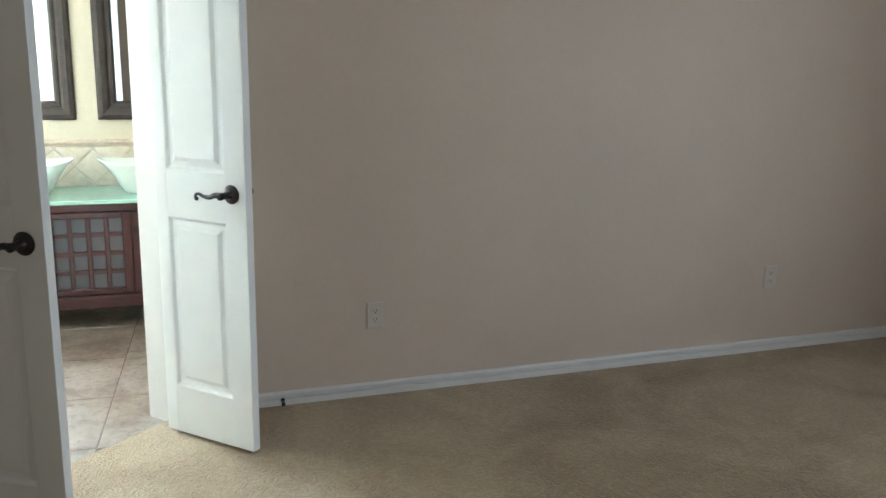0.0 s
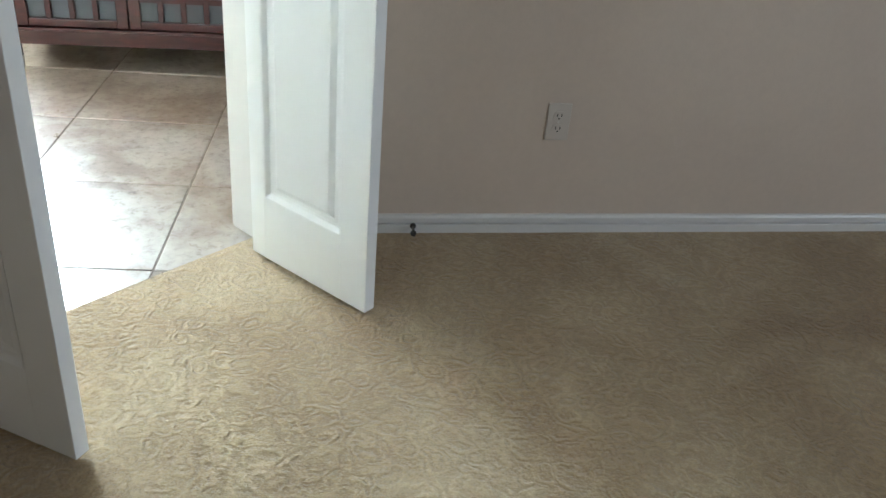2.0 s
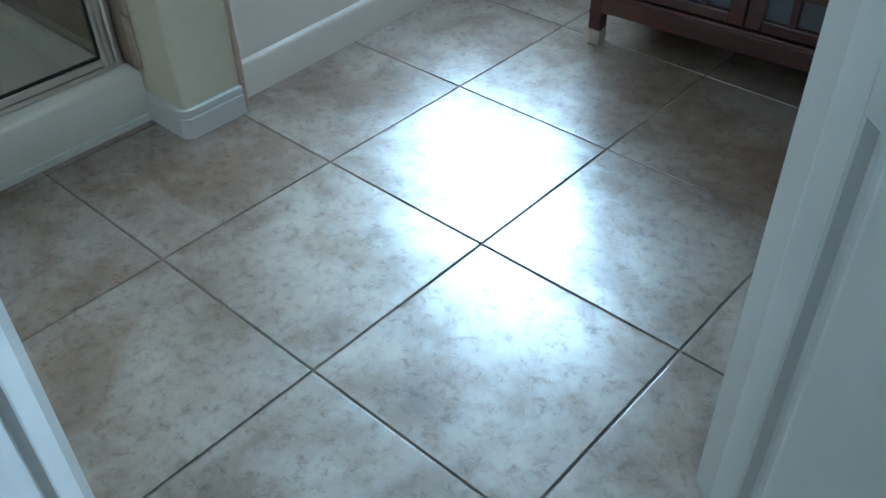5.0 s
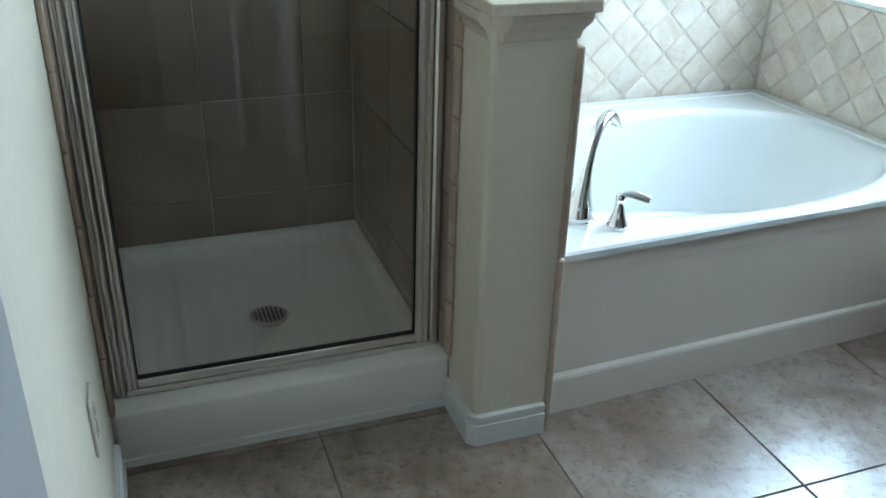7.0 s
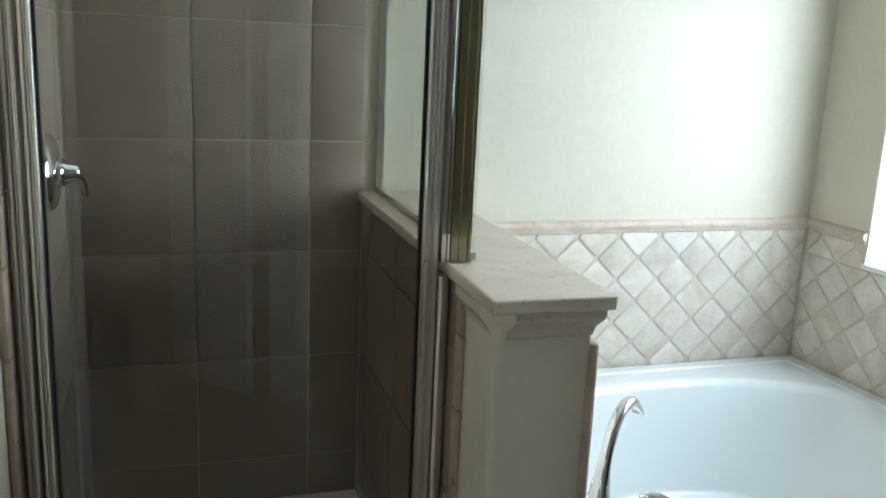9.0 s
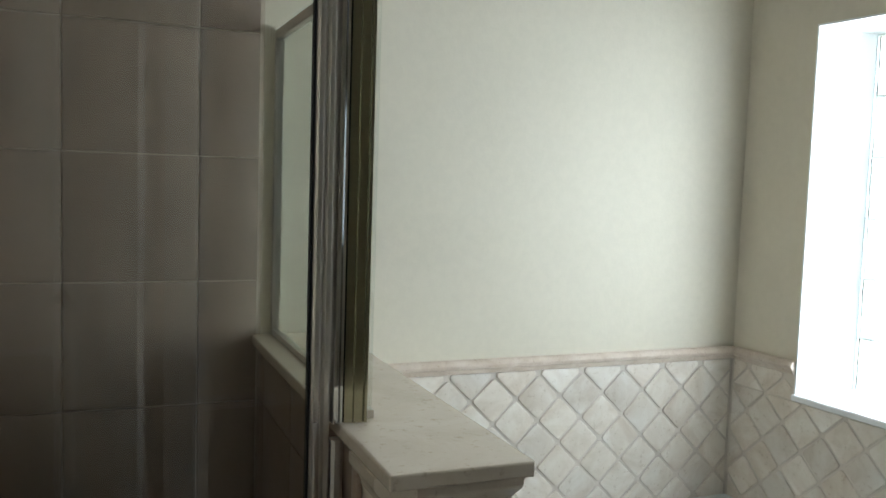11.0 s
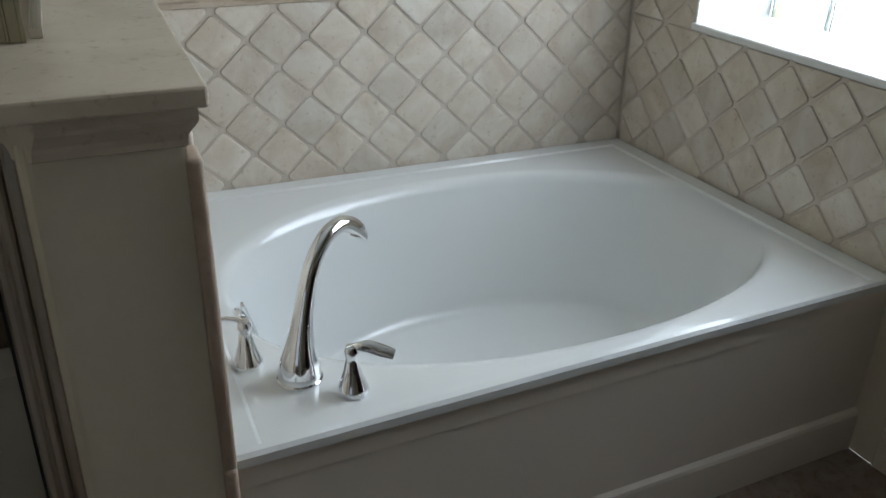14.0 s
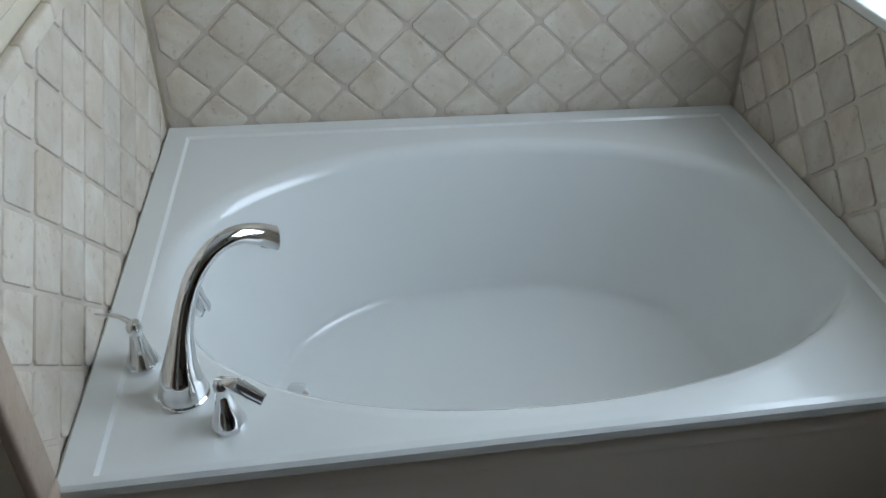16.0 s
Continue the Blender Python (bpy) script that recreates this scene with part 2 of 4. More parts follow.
# polished metal, its olive colour painted in for the mirrored room
M_OLIVENICK = plain("olive_mirrored_nickel", (0.40, 0.38, 0.27), 0.22, 1.0, vary=0.05, relief=0.0)
M_GASKET = plain("black_gasket", (0.012, 0.012, 0.012), 0.5, relief=0.0)
M_BRONZE = plain("oil_rubbed_bronze", (0.022, 0.018, 0.016), 0.36, 0.55, vary=0.2, relief=0.05)
M_PLASTIC = plain("ivory_plastic", (0.52, 0.465, 0.40), 0.35, vary=0.02, relief=0.0)
M_SLOT = plain("dark_slot", (0.02, 0.02, 0.02), 0.7, relief=0.0)
M_WOOD = wood_mat()
M_FROST = plain("grey_frosted_glass", (0.085, 0.092, 0.105), 0.5, vary=0.12, relief=0.0, coat=0.1)
M_COUNTER = plain("sea_green_glass_top", (0.36, 0.60, 0.50), 0.10, vary=0.06, scale=8, relief=0.0, coat=0.5)
M_PORC = plain("white_porcelain", (0.82, 0.82, 0.79), 0.10, vary=0.01, relief=0.0, coat=0.4)
M_LEATHER = plain("dark_brown_frame", (0.038, 0.028, 0.024), 0.42, vary=0.25, scale=20, grain=120, relief=0.35)
M_MIRROR = plain("mirror_silver", (0.88, 0.90, 0.89), 0.012, 1.0, vary=0.0, relief=0.0)
M_BLOCK = glass_mat("glass_block", (0.93, 0.985, 0.985), 0.06, 1.45, 0.5, 11.0)
M_MORTAR = glass_mat("milky_joint", (0.80, 0.88, 0.88), 0.7, 1.3)
M_PANE = thin_glass("clear_sheet_glass", (0.90, 0.92, 0.90))
M_SHGLASS = streaked_glass("shower_glass", (0.92, 0.93, 0.91))
M_SIDEGLASS = thin_glass("side_glass", (0.95, 0.97, 0.95), 0.5)
M_OUT = plain("pale_ground", (0.30, 0.29, 0.25), 0.9, vary=0.3, scale=0.5)


# ---------------------------------------------------------------- mesh helpers
def box(bm, x0, x1, y0, y1, z0, z1, bevel=0.0, seg=2):
    vs = [bm.verts.new((x, y, z)) for x in (x0, x1) for y in (y0, y1) for z in (z0, z1)]
    fs = [bm.faces.new([vs[i] for i in q]) for q in ((0, 1, 3, 2), (4, 6, 7, 5), (0, 4, 5, 1), (2, 3, 7, 6), (0, 2, 6, 4), (1, 5, 7, 3))]
    if bevel:
        es = list({e for f in fs for e in f.edges})
        bmesh.ops.bevel(bm, geom=es, offset=bevel, segments=seg, profile=0.5, affect="EDGES", clamp_overlap=True)


def prism(bm, pts, z0, z1):
    lo = [bm.verts.new((x, y, z0)) for x, y in pts]
    hi = [bm.verts.new((x, y, z1)) for x, y in pts]
    n = len(pts)
    bm.faces.new(lo[::-1])
    bm.faces.new(hi)
    for i in range(n):
        bm.faces.new((lo[i], lo[(i + 1) % n], hi[(i + 1) % n], hi[i]))


def rings(bm, loops, close_ends=True):
    """Skin through a row of closed loops of equal length."""
    made = [[bm.verts.new(p) for p in loop] for loop in loops]
    for a, b in zip(made, made[1:]):
        n = len(a)
        for i in range(n):
            bm.faces.new((a[i], a[(i + 1) % n], b[(i + 1) % n], b[i]))
    if close_ends:
        bm.faces.new(made[0][::-1])
        bm.faces.new(made[-1])
    return made


def lathe(bm, profile, cx=0, cy=0, n=28, ends=True):
    rings(bm, [[(cx + r * math.cos(2 * math.pi * i / n), cy + r * math.sin(2 * math.pi * i / n), z) for i in range(n)] for r, z in profile], ends)


def tube(bm, path, radii, n=16, squash=None):
    """Sweep a round section along a path of points."""
    loops = []
    side = None
    for k, p in enumerate(path):
        p = Vector(p)
        d = (Vector(path[min(k + 1, len(path) - 1)]) - Vector(path[max(k - 1, 0)])).normalized()
        if side is None:
            side = d.orthogonal().normalized()
        side = (side - d * side.dot(d)).normalized()
        up = d.cross(side)
        r = radii[k] if hasattr(radii, "__len__") else radii
        a, b = (r, r) if not hasattr(r, "__len__") else r
        loops.append([p + side * (a * math.cos(2 * math.pi * i / n)) + up * (b * math.sin(2 * math.pi * i / n)) for i in range(n)])
    rings(bm, loops)


def smooth_path(pts, steps=6):
    """Catmull-Rom points through a few given ones."""
    out = []
    q = [pts[0], *pts, pts[-1]]
    for i in range(1, len(q) - 2):
        a, b, c, d = (np.array(v, float) for v in q[i - 1:i + 3])
        for s in range(steps):
            u = s / steps
            out.append(0.5 * ((2 * b) + (c - a) * u + (2 * a - 5 * b + 4 * c - d) * u * u + (3 * b - a - 3 * c + d) * u ** 3))
    out.append(np.array(pts[-1], float))
    return out


def mesh_of(name, bm, material, smooth=False):
    bmesh.ops.recalc_face_normals(bm, faces=bm.faces)
    me = bpy.data.meshes.new(name)
    bm.to_mesh(me)
    bm.free()
    me.materials.append(material)
    if smooth:
        me.shade_smooth()
        me.set_sharp_from_angle(angle=radians(38))
    return me


def part(name, bm, material, parent, label="", smooth=False):
    ob = new(name, mesh_of(name, bm, material, smooth))
    ob.parent = parent
    if label:
        tagged(ob, label)
    return ob


def thing(name, label, category, m=None, group=""):
    ob = new(name)
    if m is not None:
        ob.matrix_world = m
    return tagged(ob, label, category, group)


def setting(name, bm, material, label, category, smooth=False):
    return tagged(new(name, mesh_of(name, bm, material, smooth)), label, category, "", "structure")


def boxed(*args, **kw):
    bm = bmesh.new()
    box(bm, *args, **kw)
    return bm


# ---------------------------------------------------------------- plan, in metres
XB = -2.48           # back wall behind tub and shower
YN = 1.39            # wall with the glass-block window and the vanity
YS = -0.970          # short wall beside the shower
XF = -1.445          # front of the tub
YP0, YP1 = -0.165, 0.016   # the half wall between shower and tub
XP = -1.39           # its end
CEIL = 2.60
TILE = 0.508
R2 = math.sqrt(0.5)
O = Vector((0.25, -0.315))     # start of the slanted doorway, on the bedroom face
U = Vector((-R2, -R2))         # along the slanted wall
N = Vector((-R2, R2))          # through it, into the bathroom
THICK = 0.10
RISE = 0.093                   # the bedroom wall runs a little off the tile grid


def bed_face(x, d=0.0):
    """A point on the bedroom wall's face at x, d metres into the wall."""
    return (x - d * RISE, -0.25 + RISE * (x - 0.65) + d)


NORTH = Matrix.Translation((-2.45, 1.37, 0)) @ pose(0, 0, 0, 0, 0, 3.9) @ Matrix.Translation((2.45, -1.37, 0))
BED_YAW = math.degrees(math.atan(RISE))


def slant(a, d=0.0):
    p = O + U * a + N * d
    return (p.x, p.y)


def slant_box(bm, a0, a1, d0, d1, z0, z1):
    prism(bm, [slant(a0, d0), slant(a1, d0), slant(a1, d1), slant(a0, d1)], z0, z1)


JR, JL, HEAD = 0.004, 1.008, 2.06    # clear opening along the slanted wall

# ---------------------------------------------------------------- bedroom shell
bm = bmesh.new()
prism(bm, [bed_face(0.281), bed_face(4.48), bed_face(4.48, 0.118), bed_face(0.243, 0.118)], 0, CEIL)
wall_bed = setting("wall_bedroom", bm, M_BED, "long taupe painted bedroom wall with orange-peel texture", "wall")
bm = bmesh.new()
prism(bm, [bed_face(0.281), bed_face(0.243, 0.118), slant(JR - 0.02, THICK), slant(JR - 0.02)], 0, CEIL)
prism(bm, [slant(JL + 0.02), slant(JL + 0.02, THICK), (-0.56, YS), (-0.542, -1.107)], 0, CEIL)
slant_box(bm, JR - 0.02, JL + 0.02, 0, THICK, HEAD + 0.02, CEIL)
setting("wall_slanted", bm, M_BED, "slanted taupe wall that holds the double doorway", "wall")
bm = bmesh.new()
box(bm, -0.662, -0.542, -5.6, -1.107, 0, CEIL)
setting("wall_west", bm, M_BED, "taupe painted bedroom side wall", "wall")


def wall_with_hole(bm, axis, face, back, a0, a1, h0, h1, z0, z1):
    lo, hi = min(face, back), max(face, back)
    for s0, s1, q0, q1 in ((a0, h0, 0, CEIL), (h1, a1, 0, CEIL), (h0, h1, 0, z0), (h0, h1, z1, CEIL)):
        if axis == "x":
            box(bm, lo, hi, s0, s1, q0, q1)
        else:
            box(bm, s0, s1, lo, hi, q0, q1)


bm = bmesh.new()
wall_with_hole(bm, "x", 4.30, 4.48, -5.6, 0.08, -4.2, -1.8, 0.85, 2.1)
setting("wall_east", bm, M_BED, "taupe bedroom wall with a window", "wall")
bm = bmesh.new()
box(bm, -0.662, 4.48, -5.78, -5.60, 0, CEIL)
setting("wall_behind", bm, M_BED, "plain taupe bedroom wall behind the start", "wall")


def plain_window(name, cx, cy, w, turn):
    win = tagged(thing(name, "white-framed bedroom window with clear panes", "window", pose(cx, cy, 0, 0, 0, turn)), kind="structure")
    for x0, x1, z0, z1 in ((-w / 2, -w / 2 + 0.05, 0.85, 2.1), (w / 2 - 0.05, w / 2, 0.85, 2.1), (-w / 2 + 0.05, w / 2 - 0.05, 0.85, 0.90),
                           (-w / 2 + 0.05, w / 2 - 0.05, 2.05, 2.1), (-0.02, 0.02, 0.90, 2.05)):
        part("window_frame", boxed(x0, x1, -0.03, 0.03, z0, z1, bevel=0.004), M_TRIM, win)
    for x0, x1 in ((-w / 2 + 0.05, -0.02), (0.02, w / 2 - 0.05)):
        p = part("pane", boxed(x0, x1, -0.003, 0.003, 0.90, 2.05), M_PANE, win)
        p.visible_shadow = False


plain_window("window_2", 4.38, -3.0, 2.4, 90)

bm = bmesh.new()
prism(bm, [slant(-0.044), bed_face(4.30), (4.30, -5.6), (-0.542, -5.6), (-0.542, -1.107)], -0.05, 0.010)
setting("floor_carpet", bm, M_CARPET, "tan carved-pile carpet with trodden marks", "carpet")
bm = bmesh.new()
box(bm, -2.7, 4.5, -5.8, 1.8, CEIL, CEIL + 0.08)
setting("ceiling", bm, M_CEIL, "plain white ceiling", "ceiling")
bm = bmesh.new()
box(bm, -60, 60, -60, 60, -0.35, -0.30)
setting("ground", bm, M_OUT, "pale dry ground outside", "ground")

# ---------------------------------------------------------------- bathroom shell
bm = bmesh.new()
box(bm, XB - 0.12, XB, -1.107, YN + 0.26, 0, CEIL)
wall_back = setting("wall_back", bm, M_BATH, "cream painted wall behind the tub", "wall")
WX0, WX1, WZ0, WZ1 = -2.218, -1.048, 0.833, 1.957
bm = bmesh.new()
wall_with_hole(bm, "y", YN, YN + 0.36, XB, 2.75, WX0, WX1, WZ0, WZ1)
wall_north = setting("wall_north", bm, M_BATH, "cream painted wall with a deep window recess", "wall")
bm = bmesh.new()
prism(bm, [(XB - 0.12, YS), (-0.56, YS), (-0.542, -1.107), (XB - 0.12, -1.107)], 0, CEIL)
wall_south = setting("wall_south", bm, M_BATH, "short cream painted wall beside the shower", "wall")
bm = bmesh.new()
box(bm, 2.40, 2.52, 0.0, YN + 0.3, 0, CEIL)
setting("wall_bath_end", bm, M_BATH, "cream painted end wall of the bathroom", "wall")
# cream skin on the bathroom side of the bedroom wall and of the slanted wall
bm = bmesh.new()
prism(bm, [bed_face(0.243, 0.118), bed_face(2.45, 0.118), bed_face(2.45, 0.124), bed_face(0.241, 0.124)], 0, CEIL)
prism(bm, [bed_face(0.243, 0.118), bed_face(0.241, 0.124), slant(JR - 0.03, THICK + 0.004), slant(JR - 0.03, THICK)], 0, CEIL)
setting("wall_skin", bm, M_BATH, "cream painted inner face of the bathroom walls", "wall")

# white lining of the window recess
bm = bmesh.new()
box(bm, WX0, WX0 + 0.006, YN - 0.004, YN + 0.25, WZ0, WZ1)
box(bm, WX1 - 0.006, WX1, YN - 0.004, YN + 0.25, WZ0, WZ1)
box(bm, WX0 + 0.006, WX1 - 0.006, YN - 0.004, YN + 0.25, WZ1 - 0.006, WZ1)
setting("window_reveal", bm, M_REVEAL, "white painted sides of the window recess", "trim")
bm = bmesh.new()
box(bm, WX0 - 0.004, WX1 + 0.004, YN - 0.014, YN + 0.242, WZ0, WZ0 + 0.020, bevel=0.005)
setting("window_ledge", bm, M_LEDGE, "glossy white stone window ledge over the tub", "window sill")

# ---------------------------------------------------------------- bathroom floor slab (its tiles come last)
bm = bmesh.new()
prism(bm, [slant(-0.083, 0), (2.40, -0.2), (2.40, YN + 0.33), (XB, YN), (XB, YS), slant(1.1, 0.0)], -0.05, -0.003)
floor_bath = setting("floor_bathroom", bm, M_GROUT, "bathroom floor of large beige stone-look tiles", "floor")


# ---------------------------------------------------------------- doors
def lever_handle(parent, x, z, y, sign, turn):
    """A curled lever on a round rose, on the door face at y."""
    bm = bmesh.new()
    lathe(bm, [(0.033, 0.0), (0.034, 0.004), (0.030, 0.009), (0.016, 0.013), (0.012, 0.020), (0.012, 0.046), (0.0135, 0.050), (0.0135, 0.062), (0.009, 0.066)], n=24)
    rose = part("rose", bm, M_BRONZE, parent, "dark bronze round rose", True)
    rose.matrix_basis = pose(x, y, z, -90 * sign, 0, 0)
    bm = bmesh.new()
    pts = [(0, 0, 0), (0.022, 0.002, 0.003), (0.048, 0, -0.006), (0.075, -0.001, -0.007), (0.098, 0, 0.001), (0.112, 0, -0.002), (0.116, 0, -0.013), (0.108, 0, -0.017)]
    path = smooth_path([(x + turn * p[0], y + sign * (0.056 + p[1]), z + p[2]) for p in pts], 5)
    k = len(path)
    tube(bm, path, [0.0115 - 0.006 * min(1, i / (k * 0.55)) + (0.002 if i > k - 5 else 0) for i in range(k)], 10)
    part("lever", bm, M_BRONZE, parent, "curled dark bronze lever", True)


def panel_door(name, start, end, label, handle_turn, hinge_stile=0.092, hinge_side=1, lever_z=0.95):
    """A two-panel leaf: stiles, rails and raised fields; local x runs from hinge to free edge."""
    d = Vector(end) - Vector(start)
    w = d.length
    door = tagged(thing(name, label, "door", pose(start[0], start[1], 0.022, 0, 0, math.degrees(math.atan2(d.y, d.x)))), kind="structure")
    t, h, s = 0.0175, 2.02, 0.092
    lo0, lo1, up0, up1 = 0.185, 0.845, 1.015, 1.91
    q = hinge_stile
    for x0, x1 in ((0, q), (w - s, w)):
        part("stile", boxed(x0, x1, -t, t, 0, h, bevel=0.002), M_DOOR, door)
    for z0, z1 in ((0, lo0), (lo1, up0), (up1, h)):
        part("rail", boxed(q, w - s, -t + 0.0003, t - 0.0003, z0, z1), M_DOOR, door)
    for z0, z1 in ((lo0, lo1), (up0, up1)):
        bm = bmesh.new()
        x0, x1 = q, w - s

        def loop(inset, y):
            return [(x0 + inset, y, z0 + inset), (x1 - inset, y, z0 + inset), (x1 - inset, y, z1 - inset), (x0 + inset, y, z1 - inset)]
        for sg in (-1, 1):
            rings(bm, [loop(0, sg * t), loop(0.004, sg * (t - 0.001)), loop(0.013, sg * (t - 0.0115)), loop(0.021, sg * (t - 0.0130)), loop(0.032, sg * (t - 0.0120)), loop(0.047, sg * (t - 0.0040)), loop(0.051, sg * (t - 0.0035))], False)
            bm.faces.new([bm.verts.new(p) for p in loop(0.051, sg * (t - 0.0035))])
        bmesh.ops.remove_doubles(bm, verts=bm.verts, dist=0.0001)
        part("panel", bm, M_DOOR, door, "raised moulded door panel")
    for z in (0.25, 1.0, 1.78):
        bm = bmesh.new()
        lathe(bm, [(0.006, z - 0.045), (0.007, z - 0.044), (0.007, z + 0.044), (0.006, z + 0.045)], -0.004, hinge_side * t, 10)
        part("hinge", bm, M_BRONZE, door, "dark bronze hinge", True)
    for sg in (-1, 1):
        lever_handle(door, w - 0.062, lever_z, sg * t, sg, handle_turn)
    return door


panel_door("door_1", (0.264, -0.405), (0.580, -0.694), "open white two-panel door with a dark bronze lever", -1, 0.055)
panel_door("door_2", (-0.398, -1.012), (0.030, -1.226), "half-open white two-panel door standing in shade", -1, 0.092, -1, 0.915)

# frame of the doorway: linings, stops and casings
frame_bm = bmesh.new()
slant_box(frame_bm, JR - 0.02, JR, -0.004, THICK + 0.004, 0, HEAD + 0.02)
slant_box(frame_bm, JL, JL + 0.02, -0.004, THICK + 0.004, 0, HEAD + 0.02)
slant_box(frame_bm, JR, JL, -0.004, THICK + 0.004, HEAD, HEAD + 0.02)
setting("door_frame", frame_bm, M_TRIM, "white painted lining of the double doorway", "door frame")
for nm, d0, d1, e0, e1 in (("casing_bedroom", -0.016, -0.004, -0.022, -0.016), ("casing_bathroom", THICK + 0.004, THICK + 0.016, THICK + 0.016, THICK + 0.022)):
    bm = bmesh.new()
    for a0, a1, b0, b1 in ((JR - 0.062, JR - 0.005, JR - 0.060, JR - 0.030), (JL + 0.005, JL + 0.062, JL + 0.030, JL + 0.060)):
        slant_box(bm, a0, a1, d0, d1, 0, HEAD + 0.06)
        slant_box(bm, b0, b1, e0, e1, 0, HEAD + 0.06)
    slant_box(bm, JR - 0.005, JL + 0.005, d0, d1, HEAD + 0.005, HEAD + 0.06)
    setting(nm, bm, M_TRIM, "white stepped door casing", "trim")


# ---------------------------------------------------------------- skirting, outlets, door stop
def skirting(name, p0, p1, side, h=0.085, z=0.0, mat=None):
    """Two-step board along p0 to p1; side: unit vector off the wall."""
    bm = bmesh.new()
    a, b, s = Vector(p0), Vector(p1), Vector(side)
    prof = [(0, 0), (0.016, 0), (0.016, h * 0.44), (0.015, h * 0.47), (0.002, h * 0.48), (0.002, h * 0.63), (0.013, h * 0.66), (0.014, h * 0.86), (0.010, h * 0.97), (0.0, h)]
    rings(bm, [[(*(q + s * u), z + k) for u, k in prof] for q in (a, b)])
    return setting(name, bm, mat or M_TRIM, "white stepped skirting board", "baseboard")


skirting("baseboard_bedroom", bed_face(0.315), bed_face(4.30), (0, -1), 0.060, 0.008)
skirting("baseboard_east", (4.30, 0.06), (4.30, -5.6), (-1, 0), 0.060, 0.008)
skirting("baseboard_bath", (-0.64, YS), (-1.535, YS), (0, 1), 0.085)
skirting("baseboard_bath_end", (2.40, 0.08), (2.40, YN + 0.3), (-1, 0), 0.085)
base_north = skirting("baseboard_north", (0.52, YN), (4.2, YN), (0, -1), 0.085)


def outlet(x, y, z, turn):
    ob = thing("wall_outlet", "ivory duplex power outlet on the wall", "outlet", pose(x, y, z, 0, 0, turn), "wall outlets")
    part("cover_plate", boxed(-0.035, 0.035, -0.006, 0.0, -0.057, 0.057, bevel=0.003), M_PLASTIC, ob)
    for dz in (-0.0195, 0.0195):
        bm = bmesh.new()
        rings(bm, [[(0.0165 * math.cos(a) * 1.03, y, dz + max(-0.0135, min(0.0135, 0.0165 * math.sin(a)))) for a in [2 * math.pi * i / 20 for i in range(20)]] for y in (-0.0055, -0.0085)])
        r = part("receptacle", bm, M_PLASTIC, ob)
        for sx in (-0.0062, 0.0062):
            part("slot", boxed(sx - 0.0013, sx + 0.0013, -0.0089, -0.0080, dz - 0.002, dz + 0.007), M_SLOT, r)
        bm = bmesh.new()
        rings(bm, [[(0.0026 * math.cos(a), y, dz - 0.0075 + 0.0026 * math.sin(a)) for a in [2 * math.pi * i / 10 for i in range(10)]] for y in (-0.008, -0.0089)])
        part("ground_hole", bm, M_SLOT, r)
    bm = bmesh.new()
    rings(bm, [[(0.003 * math.cos(a), y, 0.003 * math.sin(a)) for a in [2 * math.pi * i / 10 for i in range(10)]] for y in (-0.0055, -0.0072)])
    part("screw", bm, M_NICKEL, ob)


outlet(*bed_face(1.099), 0.368, BED_YAW)
outlet(*bed_face(3.134), 0.396, BED_YAW)
outlet(-1.20, YS, 0.40, 180)

stop = thing("door_stop", "small black spring door stop on the skirting", "door stop", pose(*bed_face(0.700, -0.014), 0.034) @ Matrix.Scale(0.72, 4))
bm = bmesh.new()
lathe(bm, [(0.013, 0.0), (0.013, 0.005), (0.008, 0.009), (0.0055, 0.012), (0.0055, 0.055), (0.007, 0.058)], n=16)
p = part("stem", bm, M_BRONZE, stop, "", True)
p.matrix_basis = pose(0, 0, 0, 90, 0, 0)
bm = bmesh.new()
lathe(bm, [(0.008, 0.056), (0.012, 0.058), (0.012, 0.070), (0.009, 0.074)], n=16)
p = part("rubber_tip", bm, M_GASKET, stop, "black rubber tip", True)
p.matrix_basis = pose(0, 0, 0, 90, 0, 0)

# ---------------------------------------------------------------- glass-block window
win = tagged(thing("window_1", "glass-block window of white wavy blocks above the tub", "window"), kind="structure")
cols, rows = 6, 6
bw, bh = (WX1 - WX0 - 0.012) / cols, (WZ1 - WZ0 - 0.006) / rows
zb = WZ0 - 0.002
yb = YN + 0.245
bm = bmesh.new()
for i in range(cols + 1):
    x = WX0 + 0.006 + i * bw
    box(bm, x - 0.0026, x + 0.0026, yb + 0.002, yb + 0.028, zb, WZ1 - 0.006)
for j in range(rows + 1):
    z = zb + j * bh
    for i in range(cols):
        x = WX0 + 0.006 + i * bw
        box(bm, x + 0.0028, x + bw - 0.0028, yb + 0.002, yb + 0.028, z - 0.0026, z + 0.0026)
part("mortar", bm, M_MORTAR, win, "thin pale mortar joints")
bm = bmesh.new()
hw, hh = bw / 2 - 0.003, bh / 2 - 0.003
box(bm, -hw, hw, 0.0, 0.030, -hh, hh, bevel=0.004, seg=2)
block_mesh = mesh_of("glass_block", bm, M_BLOCK, True)
for i in range(cols):
    for j in range(rows):
        ob = new("pane", block_mesh)
        ob.parent = win
        ob.location = (WX0 + 0.006 + (i + 0.5) * bw, yb, zb + (j + 0.5) * bh)
        ob.visible_shadow = False
